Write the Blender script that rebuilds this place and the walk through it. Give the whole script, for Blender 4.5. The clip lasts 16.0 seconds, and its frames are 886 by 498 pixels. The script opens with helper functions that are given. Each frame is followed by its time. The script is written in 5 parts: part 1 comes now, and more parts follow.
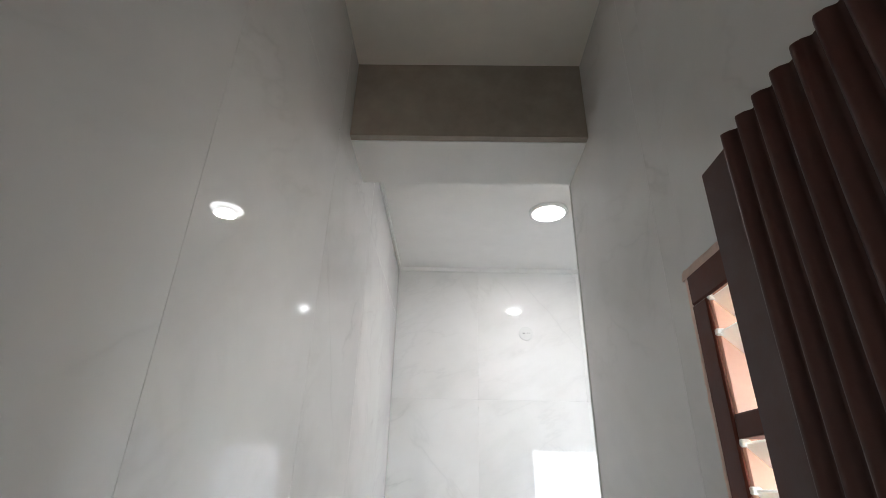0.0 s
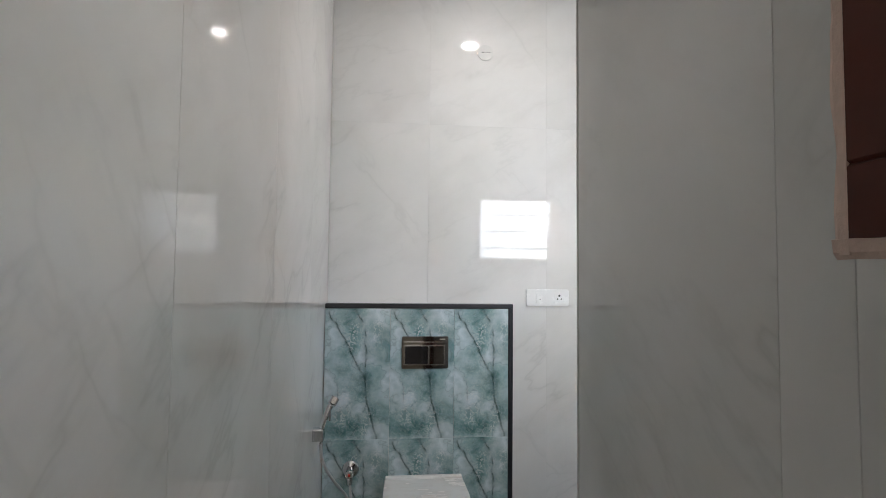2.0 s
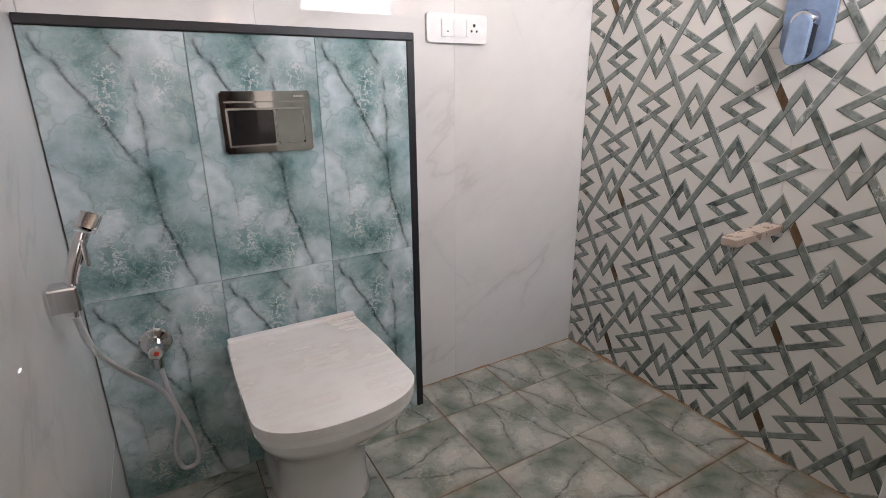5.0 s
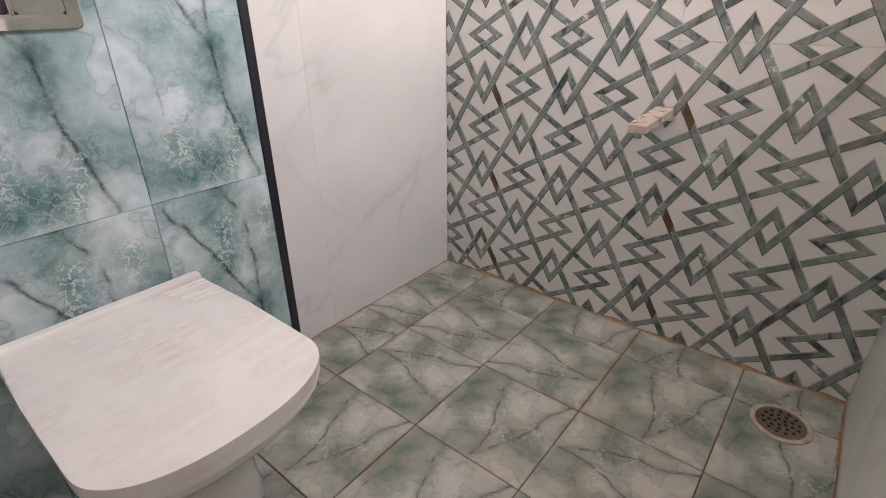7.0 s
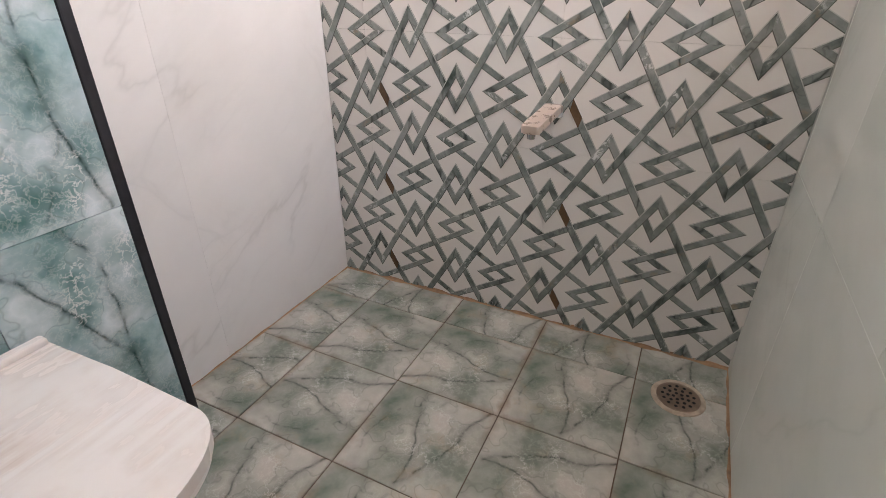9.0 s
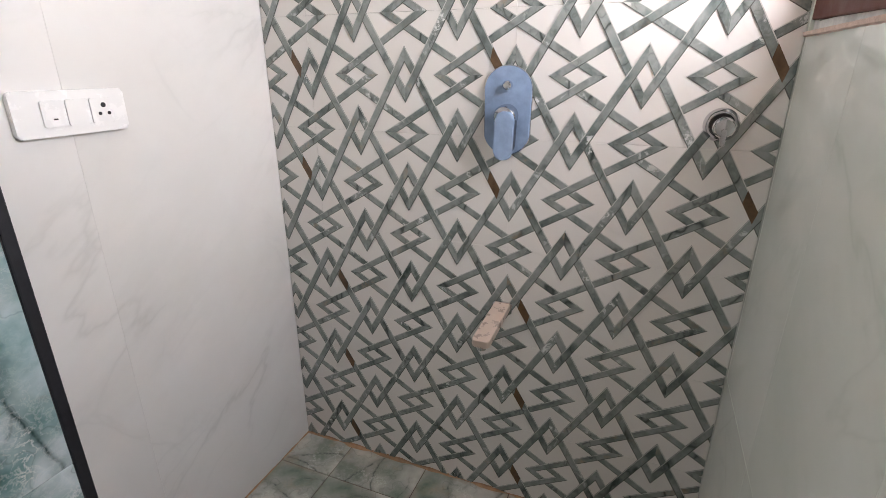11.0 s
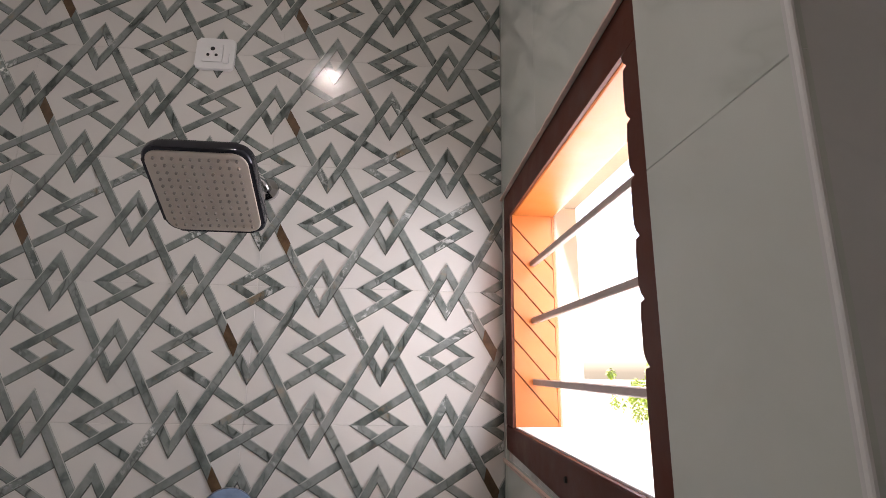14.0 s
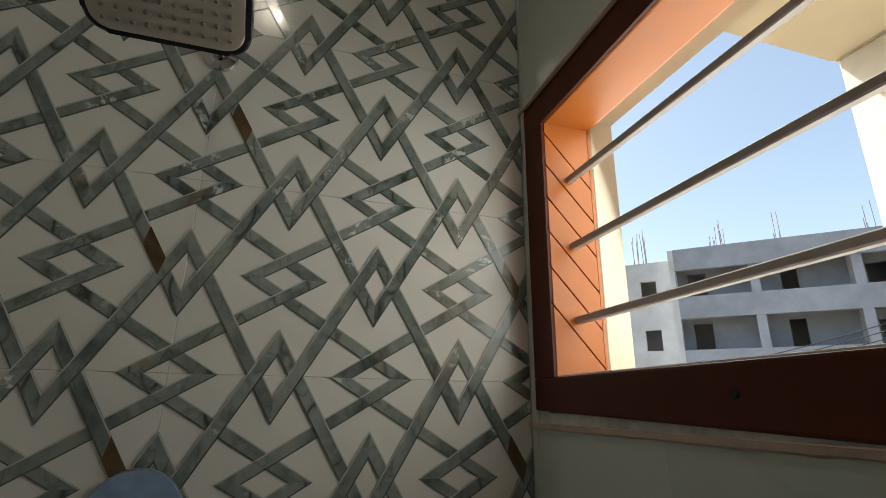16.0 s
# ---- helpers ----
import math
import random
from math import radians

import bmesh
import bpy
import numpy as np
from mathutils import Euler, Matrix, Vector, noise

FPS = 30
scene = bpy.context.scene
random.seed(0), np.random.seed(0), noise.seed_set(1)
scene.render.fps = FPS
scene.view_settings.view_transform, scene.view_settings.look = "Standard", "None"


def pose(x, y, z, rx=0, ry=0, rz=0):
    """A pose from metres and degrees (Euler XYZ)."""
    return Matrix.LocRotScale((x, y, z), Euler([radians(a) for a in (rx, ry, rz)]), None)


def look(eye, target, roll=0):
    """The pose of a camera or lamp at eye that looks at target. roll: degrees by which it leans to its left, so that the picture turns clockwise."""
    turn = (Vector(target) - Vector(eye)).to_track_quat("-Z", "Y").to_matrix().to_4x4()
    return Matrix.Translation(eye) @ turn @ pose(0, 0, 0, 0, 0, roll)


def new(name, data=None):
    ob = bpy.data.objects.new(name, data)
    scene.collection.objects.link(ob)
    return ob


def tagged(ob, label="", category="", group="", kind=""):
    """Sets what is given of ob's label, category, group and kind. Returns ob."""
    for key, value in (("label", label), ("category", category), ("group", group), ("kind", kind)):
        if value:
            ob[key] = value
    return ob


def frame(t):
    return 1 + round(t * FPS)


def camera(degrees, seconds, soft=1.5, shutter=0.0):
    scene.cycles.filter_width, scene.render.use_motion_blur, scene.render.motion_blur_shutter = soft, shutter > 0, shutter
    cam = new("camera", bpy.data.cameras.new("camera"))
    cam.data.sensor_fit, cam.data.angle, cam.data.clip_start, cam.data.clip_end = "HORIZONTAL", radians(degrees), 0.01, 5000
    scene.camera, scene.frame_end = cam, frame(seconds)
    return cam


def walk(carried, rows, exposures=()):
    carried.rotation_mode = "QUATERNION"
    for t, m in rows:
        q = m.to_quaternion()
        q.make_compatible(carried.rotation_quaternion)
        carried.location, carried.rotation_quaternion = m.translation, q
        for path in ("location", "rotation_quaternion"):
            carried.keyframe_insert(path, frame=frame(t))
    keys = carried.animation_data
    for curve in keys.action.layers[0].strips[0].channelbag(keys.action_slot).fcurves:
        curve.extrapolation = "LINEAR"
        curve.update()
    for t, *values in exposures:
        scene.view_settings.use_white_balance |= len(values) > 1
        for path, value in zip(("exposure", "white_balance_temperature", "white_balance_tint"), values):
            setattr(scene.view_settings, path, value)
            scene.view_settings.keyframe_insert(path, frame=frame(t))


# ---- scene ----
# camera and walk
cam = camera(83.4, 16.0, soft=0.8)
PATH = [
    (0, (0.332, -0.388, 1.693), (0.294, 1.416, 2.556), 1.4),
    (0.5, (0.31, -0.279, 1.639), (0.304, 1.573, 2.394), 1.7),
    (1, (0.327, -0.139, 1.573), (0.38, 1.794, 2.082), 0.8),
    (1.5, (0.331, -0.047, 1.464), (0.454, 1.93, 1.741), 0.9),
    (2, (0.319, 0.004, 1.387), (0.516, 1.992, 1.481), 0.6),
    (2.5, (0.256, 0.137, 1.294), (0.536, 2.116, 1.232), 0.3),
    (3, (0.23, 0.292, 1.304), (0.61, 2.243, 1.081), 0.1),
    (3.5, (0.213, 0.462, 1.252), (0.741, 2.361, 0.911), 0.0),
    (4, (0.205, 0.713, 1.195), (0.883, 2.54, 0.742), 0.0),
    (4.2, (0.203, 0.787, 1.158), (0.938, 2.582, 0.67), -0.1),
    (6.3, (0.205, 1.279, 1.025), (1.456, 2.62, 0.227), -0.6),
    (6.5, (0.216, 1.3, 1.004), (1.512, 2.584, 0.183), -0.5),
    (7, (0.252, 1.344, 0.958), (1.644, 2.478, 0.078), -0.5),
    (7.5, (0.264, 1.382, 0.956), (1.721, 2.379, 0.015), -0.7),
    (8, (0.302, 1.408, 0.96), (1.801, 2.291, -0.026), -0.7),
    (8.2, (0.313, 1.408, 0.969), (1.826, 2.255, -0.027), -0.6),
    (10.3, (0.387, 1.403, 1.18), (2.053, 2.111, 0.331), 0.4),
    (10.5, (0.421, 1.409, 1.261), (2.095, 2.112, 0.421), 0.1),
    (11, (0.428, 1.415, 1.352), (2.166, 2.119, 0.658), 0.0),
    (11.5, (0.425, 1.437, 1.427), (2.218, 2.119, 0.86), 0.4),
    (12, (0.417, 1.425, 1.45), (2.25, 2.125, 1.063), 0.3),
    (12.5, (0.417, 1.435, 1.462), (2.315, 2.037, 1.279), 0.2),
    (13, (0.445, 1.4, 1.51), (2.404, 1.796, 1.565), 0.7),
    (13.5, (0.479, 1.4, 1.547), (2.455, 1.515, 1.837), 1.2),
    (14, (0.499, 1.391, 1.607), (2.437, 1.244, 2.079), 1.0),
    (14.5, (0.552, 1.4, 1.618), (2.437, 1.07, 2.198), 1.1),
    (15, (0.669, 1.428, 1.583), (2.518, 0.99, 2.207), 1.1),
    (15.5, (0.757, 1.474, 1.515), (2.583, 0.994, 2.176), 0.9),
    (16, (0.859, 1.576, 1.441), (2.684, 1.016, 2.04), 0.7),
]
EXPOSURES = [
    (0.0, 3.68, 6200, 11), (0.5, 3.62, 6050, 10), (1.0, 3.3, 6150, 10), (2.5, 3.36, 6450, 13), (3.5, 3.4, 6600, 15), (4.2, 3.58, 6700, 18), (6.3, 4.16, 7000, 24), (8.2, 4.24, 7000, 24),
    (10.3, 4.25, 6850, 21), (11.0, 3.76, 6750, 19), (11.5, 3.3, 6750, 19), (12.0, 2.98, 6800, 20), (12.5, 2.74, 6850, 21), (13.5, 2.42, 6950, 24), (14.5, 2.38, 6800, 20), (15.0, 2.12, 6750, 20), (15.5, 1.54, 6800, 17), (16.0, 1.1, 7500, 4),
]
walk(cam, [(t, look(eye, target, roll)) for t, eye, target, roll in PATH], EXPOSURES)

# ---------------------------------------------------------------- plan
X_W, X_P, X_E = 0.0, 0.755, 1.70          # west wall, passage wall, east wall
Y_N, Y_S, Y_D = 2.50, 1.15, -0.75         # north wall, shower south wall, entrance wall
Z_C, Z_P = 2.94, 3.0                      # ceilings
Y_OUT = 0.99                              # outer face of the shower's south wall
GROUND = -3.6
TILE = 0.008                              # thickness of wall tiles

# ---------------------------------------------------------------- world and light
world = bpy.data.worlds.new("sky")
scene.world = world
world.use_nodes = True
wn = world.node_tree
bg = wn.nodes["Background"]
sky = wn.nodes.new("ShaderNodeTexSky")
sky.sky_type = "NISHITA"
sky.sun_disc = False
SUN_EL, SUN_AZ = radians(55), radians(49)
sky.sun_elevation = SUN_EL
sky.sun_rotation = SUN_AZ
sky.dust_density = 3.0
wn.links.new(sky.outputs[0], bg.inputs[0])
bg.inputs[1].default_value = 0.15

sun_data = bpy.data.lights.new("sun", "SUN")
sun_data.energy, sun_data.angle, sun_data.color = 4.0, radians(0.6), (1.0, 0.95, 0.86)
sun = new("sun", sun_data)
sun_dir = Vector((math.sin(SUN_AZ) * math.cos(SUN_EL), math.cos(SUN_AZ) * math.cos(SUN_EL), math.sin(SUN_EL)))
sun.matrix_world = look(sun_dir * 30, (0, 0, 0))


def area_lamp(name, m, w, h, power, color=(1, 1, 1), shape="RECTANGLE"):
    d = bpy.data.lights.new(name, "AREA")
    d.shape, d.size, d.size_y, d.energy, d.color = shape, w, h, power, color
    o = new(name, d)
    o.matrix_world = m
    return o


# sky light that comes in at the two windows, and the ceiling lamp
area_lamp("window_light", look((1.295, 0.985, 1.765), (1.295, 2.0, 1.50)), 0.60, 0.52, 1.5, (0.82, 0.91, 1.0))
area_lamp("window_light", look((0.955, 0.02, 1.73), (0.0, 0.02, 1.75)), 0.66, 0.46, 0.26, (1.0, 0.96, 0.92))
# added fill through the doorway; the closed room outside has no source
area_lamp("entrance_light", look((0.36, -1.55, 1.5), (0.36, 0.6, 1.9)), 0.7, 1.6, 0.42, (1.0, 0.94, 0.84))
area_lamp("lamp_light", look((0.806, 1.77, Z_C - 0.040), (0.806, 1.77, 0)), 0.10, 0.10, 0.6, (1.0, 0.95, 0.90), "DISK")

# ---------------------------------------------------------------- materials


def mat(name):
    m = bpy.data.materials.new(name)
    m.use_nodes = True
    nt = m.node_tree
    return m, nt, nt.nodes["Principled BSDF"]


def node(nt, kind, **kw):
    n = nt.nodes.new(kind)
    for k, v in kw.items():
        n.inputs[k.replace("_", " ")].default_value = v
    return n


def ramp(nt, src, stops):
    r = nt.nodes.new("ShaderNodeValToRGB")
    e = r.color_ramp.elements
    while len(e) < len(stops):
        e.new(0.5)
    for el, (p, c) in zip(e, stops):
        el.position, el.color = p, (*c, 1) if len(c) == 3 else c
    nt.links.new(src, r.inputs[0])
    return r


def mixc(nt, fac, a, b, mode="MIX"):
    n = nt.nodes.new("ShaderNodeMix")
    n.data_type, n.blend_type = "RGBA", mode
    for sock, v in ((n.inputs[0], fac), (n.inputs[6], a), (n.inputs[7], b)):
        if isinstance(v, (int, float)):
            sock.default_value = v
        elif isinstance(v, tuple):
            sock.default_value = (*v, 1)
        else:
            nt.links.new(v, sock)
    return n.outputs[2]


def coords(nt, scale=(1, 1, 1), shift=0.0, per_piece=False):
    """World-size coordinates; per_piece moves each piece to its own stretch of the pattern."""
    g = nt.nodes.new("ShaderNodeNewGeometry")
    mp = nt.nodes.new("ShaderNodeMapping")
    mp.inputs["Scale"].default_value = scale
    mp.inputs["Location"].default_value = (shift, shift * 0.7, shift * 1.3)
    if per_piece:
        oi = nt.nodes.new("ShaderNodeObjectInfo")
        mul = nt.nodes.new("ShaderNodeVectorMath")
        mul.operation = "SCALE"
        mul.inputs[0].default_value = (13.0, 29.0, 17.0)
        nt.links.new(oi.outputs["Random"], mul.inputs["Scale"])
        add = nt.nodes.new("ShaderNodeVectorMath")
        nt.links.new(g.outputs["Position"], add.inputs[0])
        nt.links.new(mul.outputs[0], add.inputs[1])
        nt.links.new(add.outputs[0], mp.inputs[0])
    else:
        nt.links.new(g.outputs["Position"], mp.inputs[0])
    return mp.outputs[0]


def warped(nt, vec, scale, amount):
    n = node(nt, "ShaderNodeTexNoise", Scale=scale, Detail=4.0)
    nt.links.new(vec, n.inputs["Vector"])
    s = nt.nodes.new("ShaderNodeVectorMath")
    s.operation = "SUBTRACT"
    s.inputs[1].default_value = (0.5, 0.5, 0.5)
    nt.links.new(n.outputs["Color"], s.inputs[0])
    k = nt.nodes.new("ShaderNodeVectorMath")
    k.operation = "SCALE"
    k.inputs["Scale"].default_value = amount
    nt.links.new(s.outputs[0], k.inputs[0])
    a = nt.nodes.new("ShaderNodeVectorMath")
    nt.links.new(vec, a.inputs[0])
    nt.links.new(k.outputs[0], a.inputs[1])
    return a.outputs[0]


def noise_out(nt, vec, scale, detail=4.0, rough=0.55):
    n = node(nt, "ShaderNodeTexNoise", Scale=scale, Detail=detail, Roughness=rough)
    nt.links.new(vec, n.inputs["Vector"])
    return n.outputs["Fac"]


def math_node(nt, op, a, b):
    n = nt.nodes.new("ShaderNodeMath")
    n.operation = op
    for s, v in zip(n.inputs, (a, b)):
        if isinstance(v, (int, float)):
            s.default_value = v
        else:
            nt.links.new(v, s)
    return n.outputs[0]


def bump(nt, bsdf, height, strength, distance=0.002):
    b = node(nt, "ShaderNodeBump", Strength=strength, Distance=distance)
    nt.links.new(height, b.inputs["Height"])
    nt.links.new(b.outputs[0], bsdf.inputs["Normal"])


def make_white_marble(name, base, cloud, vein, gloss):
    """Polished white marble print: weak clouds, slanting smoke and a few thin slanting veins."""
    m, nt, b = mat(name)
    vec = coords(nt, per_piece=True)
    sx = nt.nodes.new("ShaderNodeSeparateXYZ")
    nt.links.new(vec, sx.inputs[0])
    cx = nt.nodes.new("ShaderNodeCombineXYZ")
    nt.links.new(math_node(nt, "ADD", sx.outputs[0], sx.outputs[1]), cx.inputs[0])
    nt.links.new(sx.outputs[2], cx.inputs[1])

    def slanted(deg, along, across, off):
        turn = nt.nodes.new("ShaderNodeMapping")
        turn.vector_type = "TEXTURE"
        turn.inputs["Rotation"].default_value = (0, 0, radians(deg))
        turn.inputs["Scale"].default_value = (1 / along, 1 / across, 1)
        turn.inputs["Location"].default_value = (off, off * 0.6, 0)
        nt.links.new(cx.outputs[0], turn.inputs[0])
        return turn.outputs[0]

    big = ramp(nt, noise_out(nt, cx.outputs[0], 1.7, 5.0, 0.55), [(0.38, (0, 0, 0)), (0.72, (1, 1, 1))]).outputs[0]
    c = mixc(nt, math_node(nt, "MULTIPLY", big, 0.75), base, cloud)
    smoke = noise_out(nt, slanted(33, 0.7, 1.9, 1.3), 2.1, 7.0, 0.6)
    smoke = ramp(nt, smoke, [(0.52, (0, 0, 0)), (0.74, (1, 1, 1))]).outputs[0]
    c = mixc(nt, math_node(nt, "MULTIPLY", smoke, 0.30), c, tuple(0.5 * p + 0.5 * q for p, q in zip(cloud, vein)))
    for deg, sc, wid, amount, off in ((36, 1.15, 0.010, 0.32, 4.0), (-52, 0.9, 0.007, 0.20, 9.0), (24, 2.3, 0.012, 0.15, 15.0)):
        n = noise_out(nt, slanted(deg, 0.55, 1.5, off), sc, 6.0, 0.55)
        d = math_node(nt, "ABSOLUTE", math_node(nt, "SUBTRACT", n, 0.5), 0.0)
        v = ramp(nt, d, [(0.0, (1, 1, 1)), (wid * 0.5, (0.6, 0.6, 0.6)), (wid * 1.3, (0.18, 0.18, 0.18)), (wid * 4, (0, 0, 0))]).outputs[0]
        gate = ramp(nt, noise_out(nt, slanted(deg, 1.0, 1.0, off + 3), 1.6, 2.0), [(0.47, (0, 0, 0)), (0.62, (1, 1, 1))]).outputs[0]
        c = mixc(nt, math_node(nt, "MULTIPLY", math_node(nt, "MULTIPLY", v, gate), amount), c, vein)
    nt.links.new(c, b.inputs["Base Color"])
    r = ramp(nt, noise_out(nt, vec, 9.0, 5.0), [(0.3, (gloss,) * 3), (0.8, (gloss * 1.9,) * 3)])
    nt.links.new(r.outputs[0], b.inputs["Roughness"])
    b.inputs["IOR"].default_value = 1.46
    bump(nt, b, noise_out(nt, vec, 2.5, 2.0), 0.03, 0.004)
    return m


def make_onyx(name, pale, mid, deep, line, scale=1.0, gloss=0.1, patch_mix=0.55, per_piece=True, stain=0.0, island=False):
    """Green onyx: pale clouds, deep branching veins and chalky flecks."""
    m, nt, b = mat(name)
    vec = coords(nt, (scale,) * 3, 0.0, per_piece)
    if island:
        g = nt.nodes.new("ShaderNodeNewGeometry")
        add = nt.nodes.new("ShaderNodeVectorMath")
        k = nt.nodes.new("ShaderNodeVectorMath")
        k.operation = "SCALE"
        k.inputs[0].default_value = (31.0, 47.0, 23.0)
        nt.links.new(g.outputs["Random Per Island"], k.inputs["Scale"])
        nt.links.new(vec, add.inputs[0])
        nt.links.new(k.outputs[0], add.inputs[1])
        vec = add.outputs[0]
    w = warped(nt, vec, 2.6, 0.35)
    clouds = noise_out(nt, w, 4.2, 8.0, 0.62)
    c = ramp(nt, clouds, [(0.30, deep), (0.44, mid), (0.57, pale), (0.74, mid)]).outputs[0]
    big = ramp(nt, noise_out(nt, vec, 2.2, 3.0), [(0.40, (0, 0, 0)), (0.62, (1, 1, 1))]).outputs[0]
    c = mixc(nt, math_node(nt, "MULTIPLY", big, patch_mix), c, pale)
    for sc, wid, amount, stretch, off in ((2.3, 0.011, 0.85, 0.42, 0.0), (3.6, 0.008, 0.55, 0.5, 5.0), (6.5, 0.010, 0.30, 0.8, 9.0)):
        mp = node(nt, "ShaderNodeMapping")
        mp.inputs["Rotation"].default_value = (radians(24), radians(-18), radians(30))
        mp.inputs["Scale"].default_value = (1.0, 1.0, stretch)
        mp.inputs["Location"].default_value = (off, off, off)
        nt.links.new(vec, mp.inputs[0])
        n = noise_out(nt, mp.outputs[0], sc, 3.5, 0.5)
        d = math_node(nt, "ABSOLUTE", math_node(nt, "SUBTRACT", n, 0.5), 0.0)
        v = ramp(nt, d, [(0.0, (1, 1, 1)), (wid * 0.45, (0.75, 0.75, 0.75)), (wid, (0.22, 0.22, 0.22)), (wid * 3.2, (0, 0, 0))]).outputs[0]
        gate = ramp(nt, noise_out(nt, vec, 2.9 + off * 0.1, 2.0), [(0.40, (0, 0, 0)), (0.56, (1, 1, 1))]).outputs[0]
        c = mixc(nt, math_node(nt, "MULTIPLY", math_node(nt, "MULTIPLY", v, gate), amount), c, line)
    fmask = ramp(nt, noise_out(nt, vec, 3.1, 3.0), [(0.56, (0, 0, 0)), (0.66, (1, 1, 1))]).outputs[0]
    fl = ramp(nt, noise_out(nt, w, 22.0, 6.0, 0.7), [(0.53, (0, 0, 0)), (0.60, (1, 1, 1))]).outputs[0]
    c = mixc(nt, math_node(nt, "MULTIPLY", math_node(nt, "MULTIPLY", fl, fmask), 0.7), c, (0.80, 0.82, 0.80))
    if stain:
        rust = ramp(nt, noise_out(nt, vec, 5.0, 6.0, 0.7), [(0.60, (0, 0, 0)), (0.72, (1, 1, 1))]).outputs[0]
        c = mixc(nt, math_node(nt, "MULTIPLY", rust, stain), c, (0.42, 0.26, 0.12))
    nt.links.new(c, b.inputs["Base Color"])
    r = ramp(nt, noise_out(nt, vec, 11.0, 5.0), [(0.3, (gloss,) * 3), (0.8, (min(1, gloss * 2.2),) * 3)])
    nt.links.new(r.outputs[0], b.inputs["Roughness"])
    bump(nt, b, noise_out(nt, vec, 6.0, 3.0), 0.06, 0.003)
    return m


def near_line(nt, vec, pts, width):
    """1 on a drawn vein through the points, fading to 0 at the width."""
    best = None
    for p, q in zip(pts, pts[1:]):
        p, d = Vector((*p, 0.0)), Vector((*q, 0.0)) - Vector((*p, 0.0))
        w = nt.nodes.new("ShaderNodeVectorMath")
        w.operation = "SUBTRACT"
        nt.links.new(vec, w.inputs[0])
        w.inputs[1].default_value = p
        t = nt.nodes.new("ShaderNodeVectorMath")
        t.operation = "DOT_PRODUCT"
        nt.links.new(w.outputs[0], t.inputs[0])
        t.inputs[1].default_value = d / d.length_squared
        cl = nt.nodes.new("ShaderNodeClamp")
        nt.links.new(t.outputs["Value"], cl.inputs[0])
        sc = nt.nodes.new("ShaderNodeVectorMath")
        sc.operation = "SCALE"
        sc.inputs[0].default_value = d
        nt.links.new(cl.outputs[0], sc.inputs["Scale"])
        df = nt.nodes.new("ShaderNodeVectorMath")
        df.operation = "DISTANCE"
        nt.links.new(w.outputs[0], df.inputs[0])
        nt.links.new(sc.outputs[0], df.inputs[1])
        best = df.outputs["Value"] if best is None else math_node(nt, "MINIMUM", best, df.outputs["Value"])
    return ramp(nt, best, [(0.0, (1, 1, 1)), (width * 0.35, (0.85, 0.85, 0.85)), (width, (0.25, 0.25, 0.25)), (width * 5, (0, 0, 0))]).outputs[0]


FLOOR_TILE = 0.303


